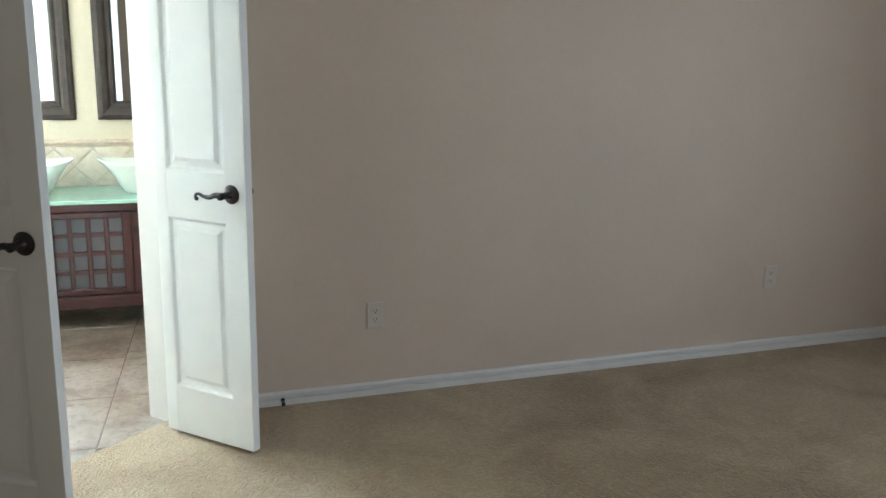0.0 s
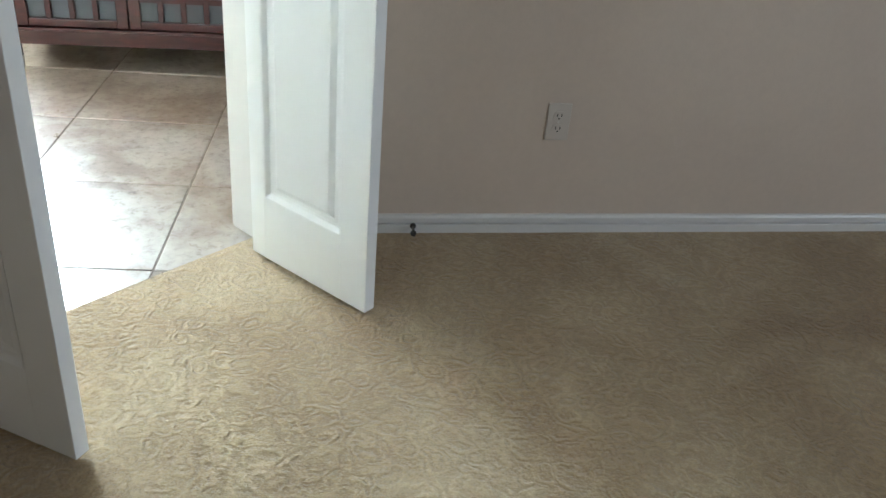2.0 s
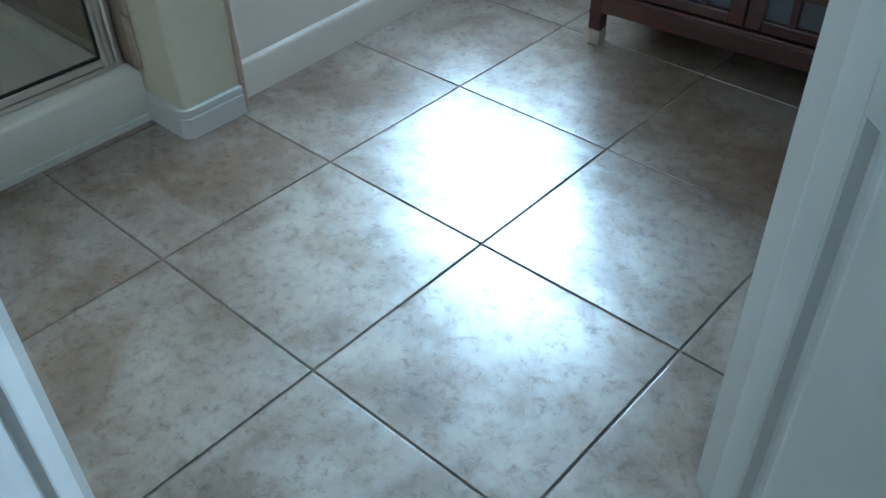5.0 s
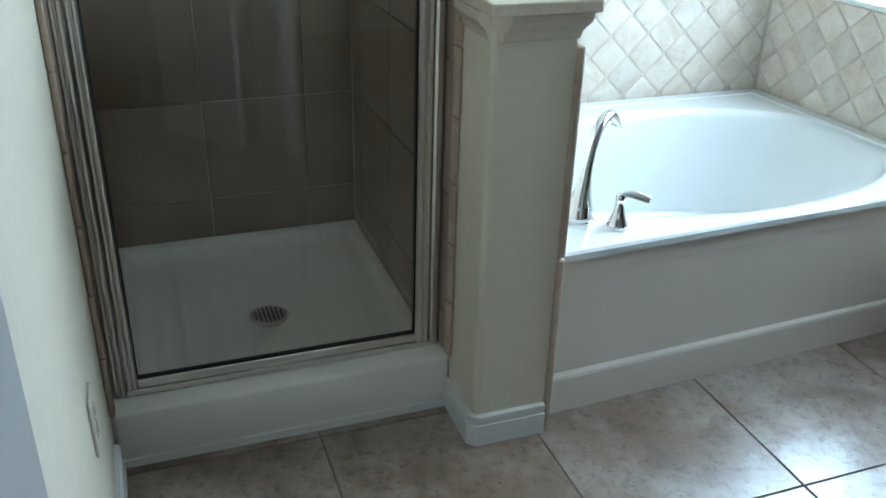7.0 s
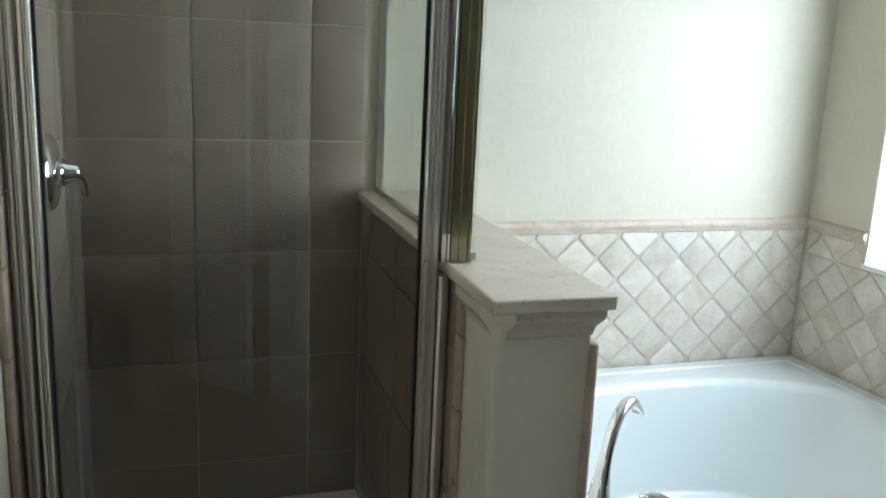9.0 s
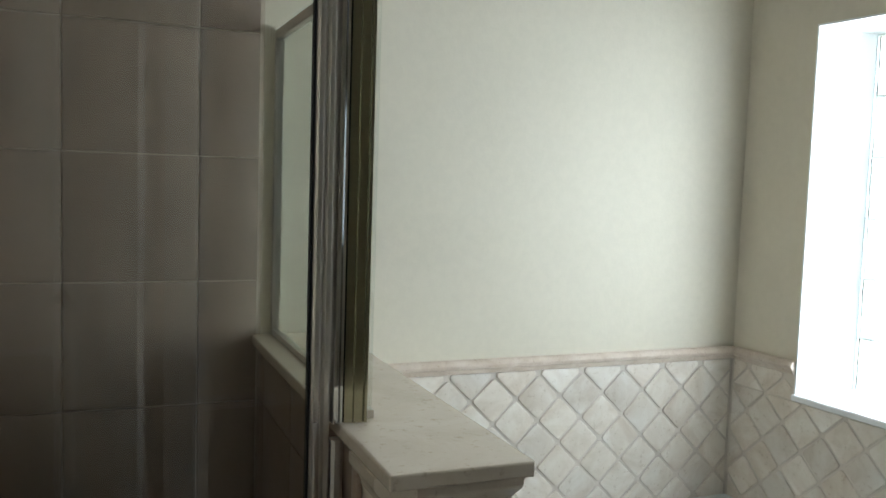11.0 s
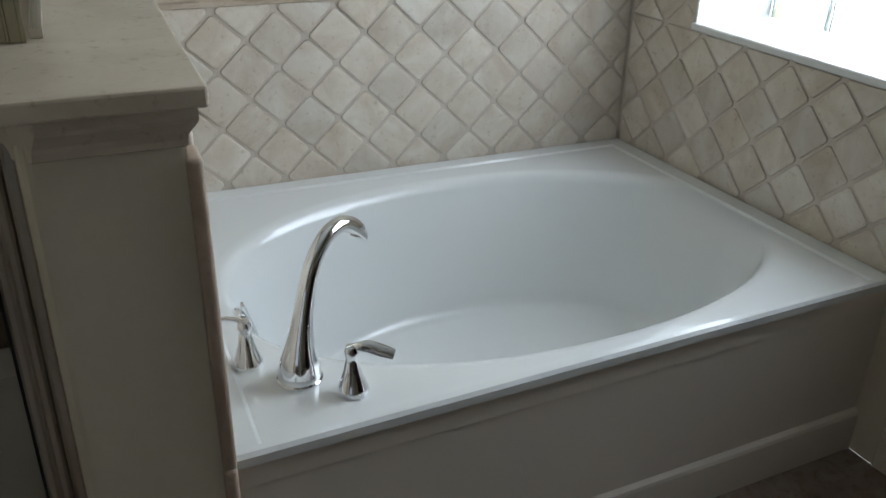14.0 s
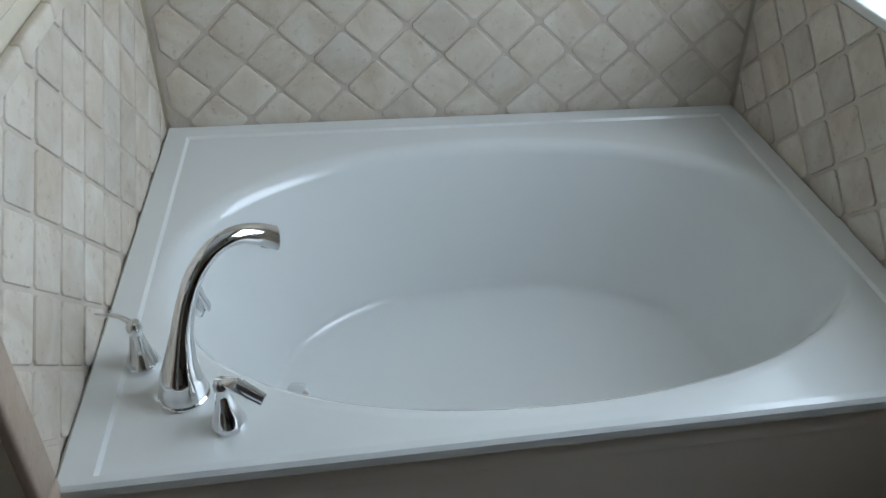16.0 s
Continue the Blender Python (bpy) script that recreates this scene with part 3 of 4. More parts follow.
# an added backdrop that glows, standing in for daylight behind the blocks
m, t, b = node_mat("glowing_backdrop")
b.inputs["Base Color"].default_value = (0.8, 0.85, 0.85, 1)
b.inputs["Emission Color"].default_value = (0.85, 0.97, 1.0, 1)
b.inputs["Emission Strength"].default_value = 20.0
bm = bmesh.new()
box(bm, -4.5, 1.5, 2.55, 2.6, -0.2, 3.4)
setting("backdrop", bm, m, "plain glowing backdrop added as daylight behind the blocks", "backdrop")

# ---------------------------------------------------------------- half wall with its cap
c = 0.016            # radius of its rounded plaster corner


def round_corner(o):
    """The corner facing the room, o metres proud of the plaster."""
    r = c + o
    return [(XP - c + r * math.cos(radians(a)), YP0 + c + r * math.sin(radians(a))) for a in (0, -22.5, -45, -67.5, -90)]


bm = bmesh.new()
prism(bm, [(XB, YP0), (XB, YP1), (XP, YP1), *round_corner(0.0)], 0, 1.018)
half = setting("wall_half", bm, M_BATH, "cream half wall between shower and tub", "half wall")
bm = bmesh.new()
for o, z0, z1 in ((0.016, 0.0, 0.058), (0.011, 0.058, 0.070), (0.014, 0.070, 0.082)):
    prism(bm, [(-1.555, YP0), *round_corner(0.0)[::-1], (XP, YP1), (XP + o, YP1), *[(min(x, XP + o), max(y, YP0 - o)) for x, y in ((XP + o, YP0 - o + 0.022), (XP + o - 0.009, YP0 - o + 0.009), (XP + o - 0.022, YP0 - o))], (-1.555, YP0 - o)], z0, z1)
setting("baseboard_half_wall", bm, M_TRIM, "white skirting wrapped round the half wall", "baseboard")
bm = bmesh.new()
box(bm, XB, XP + 0.040, YP0 - 0.022, YP1 + 0.030, 1.024, 1.050, bevel=0.004)
setting("half_wall_cap", bm, M_CAP, "glossy cream stone cap on the half wall", "cap")
# moulding under the cap, round the end
bm = bmesh.new()
prof = [(0.001, 0.968), (0.004, 0.970), (0.005, 0.978), (0.008, 0.986), (0.016, 0.996), (0.022, 1.003), (0.024, 1.008), (0.024, 1.024)]


def cap_loop(o):
    return [(XP - 0.16, YP0 - o), (XP - c - o * 0.42, YP0 - o), (XP + o, YP0 + c + o * 0.42), (XP + o, YP1 + 0.002 + o * 0.7), (XP - 0.05, YP1 + 0.002 + o * 0.7), (XP - 0.16, YP1 - 0.02)]


rings(bm, [[(x, y, z) for x, y in cap_loop(o)] for o, z in prof])
setting("cap_moulding", bm, M_CAP, "cream cove moulding under the stone cap", "trim")

# ---------------------------------------------------------------- tumbled marble over the tub
YT = YP1 + 0.014     # tile face on the half wall
TUB_Z = 0.458


def clip_poly(poly, a0, a1, b0, b1):
    def cut(pts, k, lim, keep_less):
        out = []
        for i, p in enumerate(pts):
            q = pts[(i + 1) % len(pts)]
            ip, iq = (p[k] <= lim) == keep_less or p[k] == lim, (q[k] <= lim) == keep_less or q[k] == lim
            if ip:
                out.append(p)
            if ip != iq:
                f = (lim - p[k]) / (q[k] - p[k])
                out.append((p[0] + f * (q[0] - p[0]), p[1] + f * (q[1] - p[1])))
        return out
    for k, lim, less in ((0, a0, False), (0, a1, True), (1, b0, False), (1, b1, True)):
        poly = cut(poly, k, lim, less) if poly else poly
    return poly


def area2(poly):
    return abs(sum(p[0] * q[1] - q[0] * p[1] for p, q in zip(poly, poly[1:] + poly[:1]))) / 2


def stone_piece(name, poly, material, parent, place, depth, soft, cx, cy, tilt=0.0):
    """A flat stone piece with pillowed edges; place maps (a, b, out) to the world."""
    bm = bmesh.new()
    loops = []
    for inset, out in ((0.0, 0.0), (0.0, depth - soft), (soft * 0.45, depth - soft * 0.25), (soft * 1.3, depth)):
        ring = []
        for a, b in poly:
            da, db = cx - a, cy - b
            ln = math.hypot(da, db) or 1
            ring.append(place(a + da / ln * inset * 1.3, b + db / ln * inset * 1.3, out + tilt * (a - cx)))
        loops.append(ring)
    rings(bm, loops)
    return part(name, bm, material, parent, "", True)


rnd = random.Random(4)


def diamond_field(parent, place, a0, a1, b0, b1, diag, a_ref, b_ref, depth=0.0048, gap=0.0075):
    h, v = diag / 2, diag / 2 * 0.970
    na = int((a1 - a0) / h) + 4
    nb = int((b1 - b0) / v) + 4
    ia, ib = round((a0 - a_ref) / h) - 2, round((b0 - b_ref) / v) - 2
    for i in range(ia, ia + na + 2):
        for j in range(ib, ib + nb + 2):
            if (i + j) % 2:
                continue
            ca, cb = a_ref + i * h, b_ref + j * v
            r, e = h - gap * 0.72, v - gap * 0.72
            k = 0.0045
            poly = [(ca + r - k, cb - k), (ca + r - k, cb + k), (ca + k, cb + e - k), (ca - k, cb + e - k), (ca - r + k, cb + k), (ca - r + k, cb - k), (ca - k, cb - e + k), (ca + k, cb - e + k)]
            poly = clip_poly(poly, a0, a1, b0, b1)
            if len(poly) < 3 or area2(poly) < 0.0006:
                continue
            clean = [p for q, p in zip(poly[-1:] + poly[:-1], poly) if math.hypot(p[0] - q[0], p[1] - q[1]) > 0.001]
            mx, my = sum(p[0] for p in clean) / len(clean), sum(p[1] for p in clean) / len(clean)
            stone_piece("tile", clean, M_MARBLE, parent, place, depth + rnd.uniform(-0.0009, 0.0009), 0.0030, mx, my, rnd.uniform(-0.008, 0.008))


RAIL_Z = 0.925
DIAG = 0.148


def rail_trim(name, p0, p1, off):
    """Half-round pencil rail along the wall."""
    bm = bmesh.new()
    a, b, o = Vector((*p0, 0)), Vector((*p1, 0)), Vector((*off, 0))
    prof = [(0.0, 0.0), (0.010, 0.0), (0.012, 0.004), (0.013, 0.012), (0.020, 0.017), (0.022, 0.026), (0.018, 0.034), (0.008, 0.039), (0.0, 0.040)]
    rings(bm, [[q + o * u + Vector((0, 0, RAIL_Z - 0.012 + z)) for u, z in prof] for q in (a, b)])
    return setting(name, bm, M_RAIL, "pinkish marble pencil rail above the tiles", "trim", True)


rail_trim("tile_rail_back", (XB, YT), (XB, YN), (1, 0))
rail_trim("tile_rail_north", (XB + 0.02, YN), (WX0 - 0.002, YN), (0, -1))
rail_trim("tile_rail_end", (WX1 + 0.002, YN), (-0.90, YN), (0, -1))


def tile_bed(name, x0, x1, y0, y1, z0, z1, label):
    return setting(name, boxed(x0, x1, y0, y1, z0, z1), M_WGROUT, label, "tile panel")


bed_back = tile_bed("tile_panel_back", XB, XB + 0.004, YT, YN - 0.004, TUB_Z - 0.03, RAIL_Z - 0.012, "tumbled marble tiles set diagonally behind the tub")
bed_north = tile_bed("tile_panel_north", XB, XF + 0.06, YN - 0.004, YN, TUB_Z - 0.03, WZ0, "tumbled marble tiles set diagonally under the window")
bed_north2 = tile_bed("tile_panel_corner", XB, WX0, YN - 0.0042, YN, WZ0, RAIL_Z - 0.012, "tumbled marble tiles beside the window recess")
bed_low = tile_bed("tile_panel_low", XF + 0.012, -0.90, YN - 0.0042, YN, 0.0, TUB_Z - 0.03, "tumbled marble tiles from the floor up beside the tub")
bed_mid = tile_bed("tile_panel_mid", XF + 0.06, -0.90, YN - 0.0042, YN, TUB_Z - 0.03, WZ0, "tumbled marble tiles beside the tub under the window")
bed_end = tile_bed("tile_panel_end", WX1, -0.90, YN - 0.0042, YN, WZ0, RAIL_Z - 0.012, "tumbled marble tiles between window and vanity")
bed_half = tile_bed("tile_panel_half_wall", XB, XP - 0.005, YP1, YP1 + 0.004, TUB_Z - 0.30, 0.965, "tumbled marble tiles set diagonally on the half wall")

diamond_field(bed_back, lambda a, b, o: (XB + 0.003 + o, a, b), YT + 0.012, YN - 0.016, TUB_Z - 0.012, RAIL_Z - 0.014, DIAG, 0.662, 0.829)
diamond_field(bed_north, lambda a, b, o: (a, YN - 0.003 - o, b), XB + 0.016, XF + 0.058, TUB_Z - 0.012, WZ0 - 0.003, DIAG, -2.40, 0.829)
diamond_field(bed_north2, lambda a, b, o: (a, YN - 0.003 - o, b), XB + 0.016, WX0 - 0.004, WZ0 + 0.001, RAIL_Z - 0.014, DIAG, -2.40, 0.829)
north_face = lambda a, b, o: (a, YN - 0.003 - o, b)
diamond_field(bed_low, north_face, XF + 0.016, -0.902, 0.004, TUB_Z - 0.032, DIAG, -2.40, 0.829)
diamond_field(bed_mid, north_face, XF + 0.062, -0.902, TUB_Z - 0.028, WZ0 - 0.003, DIAG, -2.40, 0.829)
diamond_field(bed_end, north_face, WX1 + 0.004, -0.902, WZ0 + 0.001, RAIL_Z - 0.014, DIAG, -2.40, 0.829)
diamond_field(bed_half, lambda a, b, o: (a, YP1 + 0.003 + o, b), XB + 0.016, XP - 0.058, TUB_Z - 0.012, 0.934, DIAG, -2.40, 0.829)
# bullnose edge pieces up the end and along the top of the half wall's tiles
for z0, z1 in ((0.002, 0.474), (0.476, 0.952)):
    part("bullnose", boxed(XP - 0.055, XP + 0.006, YP1 + 0.0005, YP1 + 0.021, z0, z1, bevel=0.007, seg=3), M_BULL, half, "", True)
for i in range(7):
    x1 = XP - 0.057 - i * 0.155
    part("bullnose", boxed(max(XB + 0.016, x1 - 0.152), x1, YP1 + 0.0005, YP1 + 0.019, 0.937, 0.968, bevel=0.006, seg=3), M_MARBLE, half, "", True)

# ---------------------------------------------------------------- bathtub
tub = thing("bathtub", "white acrylic drop-in bathtub with an oval basin", "bathtub")
TX0, TX1, TY0, TY1 = XB + 0.006, XF + 0.012, YP1 + 0.008, YN - 0.006
ecx, ecy, ea, eb = -1.921, 0.737, 0.414, 0.626


def oval(fx, fy, z, n=72, e=2.15, sx=0.0, sy=0.0):
    pts = []
    for i in range(n):
        a = 2 * math.pi * (i + 0.5) / n
        ca, sa = math.cos(a), math.sin(a)
        pts.append((ecx + sx + fx * math.copysign(abs(ca) ** (2 / e), ca), ecy + sy + fy * math.copysign(abs(sa) ** (2 / e), sa), z))
    return pts


def to_rect(loop, x0, x1, y0, y1, z):
    """Slide each point of an oval outwards onto a rectangle."""
    out = []
    for x, y, _ in loop:
        dx, dy = x - ecx, y - ecy
        k = min(((x1 if dx > 0 else x0) - ecx) / dx if abs(dx) > 1e-6 else 9e9, ((y1 if dy > 0 else y0) - ecy) / dy if abs(dy) > 1e-6 else 9e9)
        out.append([ecx + dx * k, ecy + dy * k, z])
    for cx, cy in ((x0, y0), (x0, y1), (x1, y0), (x1, y1)):
        best = min(out, key=lambda p: (p[0] - cx) ** 2 + (p[1] - cy) ** 2)
        best[0], best[1] = cx, cy
    return out


bm = bmesh.new()
base = oval(ea, eb, TUB_Z)
loops = [to_rect(base, TX0 - 0.0, TX1, TY0, TY1, TUB_Z - 0.022), to_rect(base, TX0, TX1, TY0, TY1, TUB_Z - 0.006), to_rect(base, TX0 + 0.006, TX1 - 0.006, TY0 + 0.006, TY1 - 0.006, TUB_Z),
         to_rect(base, TX0 + 0.052, TX1 - 0.018, TY0 + 0.052, TY1 - 0.052, TUB_Z + 0.001), to_rect(base, TX0 + 0.058, TX1 - 0.022, TY0 + 0.058, TY1 - 0.058, TUB_Z - 0.004),
         oval(ea + 0.03, eb + 0.03, TUB_Z - 0.004), oval(ea + 0.012, eb + 0.012, TUB_Z - 0.006), oval(ea, eb, TUB_Z - 0.014), oval(ea - 0.010, eb - 0.012, TUB_Z - 0.030), oval(ea - 0.03, eb - 0.05, TUB_Z - 0.13),
         oval(ea - 0.055, eb - 0.10, TUB_Z - 0.26), oval(ea - 0.072, eb - 0.135, 0.118), oval(ea - 0.078, eb - 0.142, 0.104), oval(ea - 0.090, eb - 0.155, 0.094), oval(ea - 0.115, eb - 0.18, 0.089), oval(ea - 0.28, eb - 0.40, 0.082)]
rings(bm, loops, False)
bm.faces.ensure_lookup_table()
bm.faces.new([bm.verts.new(p) for p in loops[-1]])
bmesh.ops.remove_doubles(bm, verts=bm.verts, dist=0.0002)


def settle(bm):
    """Fit the tub between its slightly skew walls."""
    for v in bm.verts:
        x, y = v.co.x, v.co.y
        v.co.x = x - 0.05 * (y - 0.05) * max(0.0, (x - TX0) / (TX1 - TX0))
        v.co.y = y + 0.065 * (x + 2.45) * max(0.0, (y - TY0) / (TY1 - TY0))


settle(bm)
part("basin", bm, M_ACRYL, tub, "glossy white basin with a flat rim", True)
bm = bmesh.new()
box(bm, XF - 0.02, XF, TY0, TY1 + 0.012, 0.115, TUB_Z - 0.022)
prism(bm, [(XF - 0.02, TY0), (XF + 0.010, TY0), (XF + 0.010, TY1 + 0.012), (XF - 0.02, TY1 + 0.012)], 0.0, 0.098)
rings(bm, [[(XF - 0.02, y, 0.098), (XF + 0.010, y, 0.098), (XF + 0.008, y, 0.106), (XF + 0.0, y, 0.115), (XF - 0.02, y, 0.115)] for y in (TY0, TY1 + 0.012)])
box(bm, XF - 0.002, XF + 0.0025, TY0, TY1 + 0.012, TUB_Z - 0.070, TUB_Z - 0.022, bevel=0.001)
settle(bm)
part("apron", bm, M_APRON, tub, "smooth front apron, tinted for warm bounced light, with a stepped foot")
bm = bmesh.new()
lathe(bm, [(0.030, 0.084), (0.031, 0.088), (0.026, 0.091), (0.018, 0.0915)], -1.955, 0.302, 24)
part("drain", bm, M_CHROME, tub, "chrome tub drain", True)
bm = bmesh.new()
lathe(bm, [(0.034, 0.0), (0.034, 0.006), (0.028, 0.012), (0.012, 0.014)], 0, 0, 24)
ov = part("overflow_plate", bm, M_CHROME, tub, "chrome overflow plate", True)
ov.matrix_basis = pose(-1.925, 0.140, 0.385, -72, 0, 0) @ Matrix.Scale(1.15, 4)
bm = bmesh.new()
box(bm, -0.010, 0.010, -0.040, 0.030, 0.012, 0.020, bevel=0.003)
lv = part("overflow_lever", bm, M_CHROME, ov, "", True)


# ---------------------------------------------------------------- tub faucet set
def faucet_spout(x, y, z, turn):
    ob = thing("tub_faucet", "tall arched chrome tub faucet on the rim", "faucet", pose(x, y, z, 0, 0, turn) @ Matrix.Scale(0.98, 4))
    bm = bmesh.new()
    pts = smooth_path([(0, 0, 0.0), (0, 0, 0.012), (0.002, 0, 0.04), (0.008, 0, 0.075), (0.019, 0, 0.122), (0.036, 0, 0.172), (0.060, 0, 0.214), (0.094, 0, 0.240), (0.132, 0, 0.244), (0.168, 0, 0.229), (0.199, 0, 0.207)], 5)
    k = len(pts)
    keys = [0.038, 0.038, 0.033, 0.0240, 0.0170, 0.0145, 0.0140, 0.0140, (0.0148, 0.0140), (0.0180, 0.0115), (0.0205, 0.007)]
    radii = []
    for i in range(k):
        f = i / 5
        a, b = keys[int(min(f, 10))], keys[int(min(f + 1, 10))]
        a = a if hasattr(a, "__len__") else (a, a)
        b = b if hasattr(b, "__len__") else (b, b)
        u = f - int(f)
        radii.append((a[1] * (1 - u) + b[1] * u, a[0] * (1 - u) + b[0] * u))
    tube(bm, pts, radii, 24)
    part("spout", bm, M_CHROME, ob, "", True)
    bm = bmesh.new()
    lathe(bm, [(0.0405, 0.0), (0.0405, 0.004), (0.038, 0.007)], n=28)
    part("base_ring", bm, M_CHROME, ob, "", True)
    bm = bmesh.new()
    tube(bm, [(0.181, 0, 0.213), (0.176, 0, 0.203)], 0.010, 14)
    part("aerator", bm, M_NICKEL, ob, "", True)


def faucet_handle(x, y, z, turn):
    ob = thing("faucet_handle", "chrome bell-shaped faucet handle with a flat lever", "faucet handle", pose(x, y, z, 0, 0, turn) @ Matrix.Scale(0.98, 4), "tub faucet handles")
    bm = bmesh.new()
    lathe(bm, [(0.0275, 0.0), (0.0285, 0.004), (0.0265, 0.010), (0.020, 0.026), (0.0145, 0.045), (0.0115, 0.062), (0.0105, 0.070), (0.0125, 0.074), (0.0128, 0.082), (0.0095, 0.090), (0.004, 0.0925)], n=24)
    part("base", bm, M_CHROME, ob, "", True)
    bm = bmesh.new()
    pts = smooth_path([(-0.004, 0, 0.083), (0.012, 0, 0.090), (0.030, 0, 0.091), (0.052, 0, 0.085), (0.072, 0, 0.079)], 5)
    k = len(pts)
    tube(bm, pts, [(0.0060 + 0.0052 * math.sin(math.pi * min(1, i / k * 0.85)), 0.0055 - 0.0030 * i / k) for i in range(k)], 14)
    part("lever", bm, M_CHROME, ob, "", True)


FZ = TUB_Z - 0.003
faucet_spout(-1.604, 0.182, FZ, 127)
faucet_handle(-1.538, 0.256, FZ, 62)
faucet_handle(-1.678, 0.108, FZ, 240)


# ---------------------------------------------------------------- shower
XD = -1.63           # plane of the shower door
GTOP = 1.81
pan = thing("shower_pan", "white moulded shower pan with a raised kerb", "shower pan")
bm = bmesh.new()
px0, px1, py0, py1 = XB + 0.012, XD - 0.075, YS + 0.012, YP0 - 0.012


def rect(o, z, x0=px0, x1=px1, y0=py0, y1=py1):
    return [(x0 + o, y0 + o, z), (x1 - o, y0 + o, z), (x1 - o, y1 - o, z), (x0 + o, y1 - o, z)]


rings(bm, [rect(0, 0.115), rect(0.004, 0.118), rect(0.026, 0.116), rect(0.038, 0.105), rect(0.055, 0.066), rect(0.075, 0.060), rect(0.33, 0.052)], False)
bm.faces.new([bm.verts.new(p) for p in rect(0.33, 0.052)])
bmesh.ops.remove_doubles(bm, verts=bm.verts, dist=0.0002)
part("tray", bm, M_PAN, pan, "", True)
bm = bmesh.new()
box(bm, XD - 0.078, -1.556, YS + 0.001, YP0 - 0.001, 0.0, 0.146, bevel=0.012, seg=3)
part("kerb", bm, M_PAN, pan, "rounded white kerb in front of the shower", True)
bm = bmesh.new()
prism(bm, [(-1.556, YS + 0.002), (-1.548, YS + 0.002), (-1.548, YP0 - 0.018), (-1.556, YP0 - 0.018)], 0.0, 0.020)
part("caulk_strip", bm, M_TRIM, pan, "white strip along the foot of the kerb")
bm = bmesh.new()
lathe(bm, [(0.056, 0.056), (0.056, 0.060), (0.050, 0.062), (0.046, 0.0605)], -2.03, -0.545, 28)
dr = part("drain", bm, M_NICKEL, pan, "round grey metal drain", True)
for i in range(-3, 4):
    w = math.sqrt(max(0.0, 0.042 ** 2 - (i * 0.012) ** 2))
    part("drain_slot", boxed(-2.03 - w, -2.03 + w, -0.545 + i * 0.012 - 0.002, -0.545 + i * 0.012 + 0.002, 0.0602, 0.0618), M_SLOT, dr)

# tiled shower walls
ST = 0.315


def shower_tiles(name, label, place, a0, a1, b0, b1, aref, bref, x0, x1, y0, y1, z0, z1):
    bed = setting(name, boxed(x0, x1, y0, y1, z0, z1), M_SHGROUT, label, "tile panel")
    i = math.floor((a0 - aref) / ST)
    while aref + i * ST < a1:
        j = math.floor((b0 - bref) / ST)
        while bref + j * ST < b1:
            pa0, pa1 = max(a0, aref + i * ST + 0.0018), min(a1, aref + (i + 1) * ST - 0.0018)
            pb0, pb1 = max(b0, bref + j * ST + 0.0018), min(b1, bref + (j + 1) * ST - 0.0018)
            if pa1 - pa0 > 0.01 and pb1 - pb0 > 0.01:
                poly = [(pa0, pb0), (pa1, pb0), (pa1, pb1), (pa0, pb1)]
                stone_piece("tile", poly, M_SHTILE, bed, place, 0.0052, 0.0012, (pa0 + pa1) / 2, (pb0 + pb1) / 2)
            j += 1
        i += 1
    return bed


shower_tiles("shower_wall_back", "brown square tiles on the shower's back wall", lambda a, b, o: (XB + 0.003 + o, a, b), YS + 0.012, YP0 - 0.012, 0.116, 2.2, -0.64, 1.192, XB, XB + 0.004, YS, YP0, 0.1, 2.2)
shower_tiles("shower_wall_side", "brown square tiles on the shower's side wall", lambda a, b, o: (a, YS + 0.003 + o, b), XB + 0.012, XD + 0.055, 0.148, 2.2, XB + 0.1, 1.192, XB, XD + 0.056, YS, YS + 0.004, 0.1, 2.2)
shower_tiles("shower_wall_half", "brown square tiles on the shower side of the half wall", lambda a, b, o: (a, YP0 - 0.003 - o, b), XB + 0.012, XD + 0.055, 0.148, 1.022, XB + 0.1, 0.885, XB, XD + 0.056, YP0 - 0.004, YP0, 0.1, 1.022)
for i in range(6):
    z0 = 0.150 + i * 0.155
    part("bullnose", boxed(XD + 0.056, XD + 0.086, YP0 - 0.013, YP0 - 0.0005, z0, min(z0 + 0.153, 1.02), bevel=0.005, seg=2), M_BULL, half, "", True)
for i in range(13):
    z0 = 0.150 + i * 0.155
    part("bullnose", boxed(XD + 0.056, XD + 0.090, YS + 0.0005, YS + 0.013, z0, z0 + 0.153, bevel=0.005, seg=2), M_BULL, wall_south, "", True)

valve = thing("shower_valve", "chrome shower valve with a round plate and lever", "shower valve", pose(-2.15, YS + 0.011, 1.150, 90, 0, 180))
bm = bmesh.new()
lathe(bm, [(0.086, 0.0), (0.087, 0.006), (0.080, 0.014), (0.062, 0.020), (0.036, 0.023)], n=36)
part("plate", bm, M_CHROME, valve, "", True)
bm = bmesh.new()
lathe(bm, [(0.034, 0.010), (0.033, 0.030), (0.024, 0.040), (0.020, 0.060), (0.014, 0.066)], n=24)
part("hub", bm, M_CHROME, valve, "", True)
bm = bmesh.new()
pts = smooth_path([(0, 0, 0.052), (0.018, -0.012, 0.062), (0.030, -0.034, 0.070), (0.030, -0.060, 0.072)], 5)
tube(bm, pts, [0.014 - 0.006 * i / len(pts) for i in range(len(pts))], 12)
part("lever", bm, M_CHROME, valve, "", True)

# framed glass door
door = thing("shower_door", "framed clear glass shower door in polished nickel", "shower door")
Y0, Y1 = YS + 0.013, YP0 - 0.013
ZB = 0.148


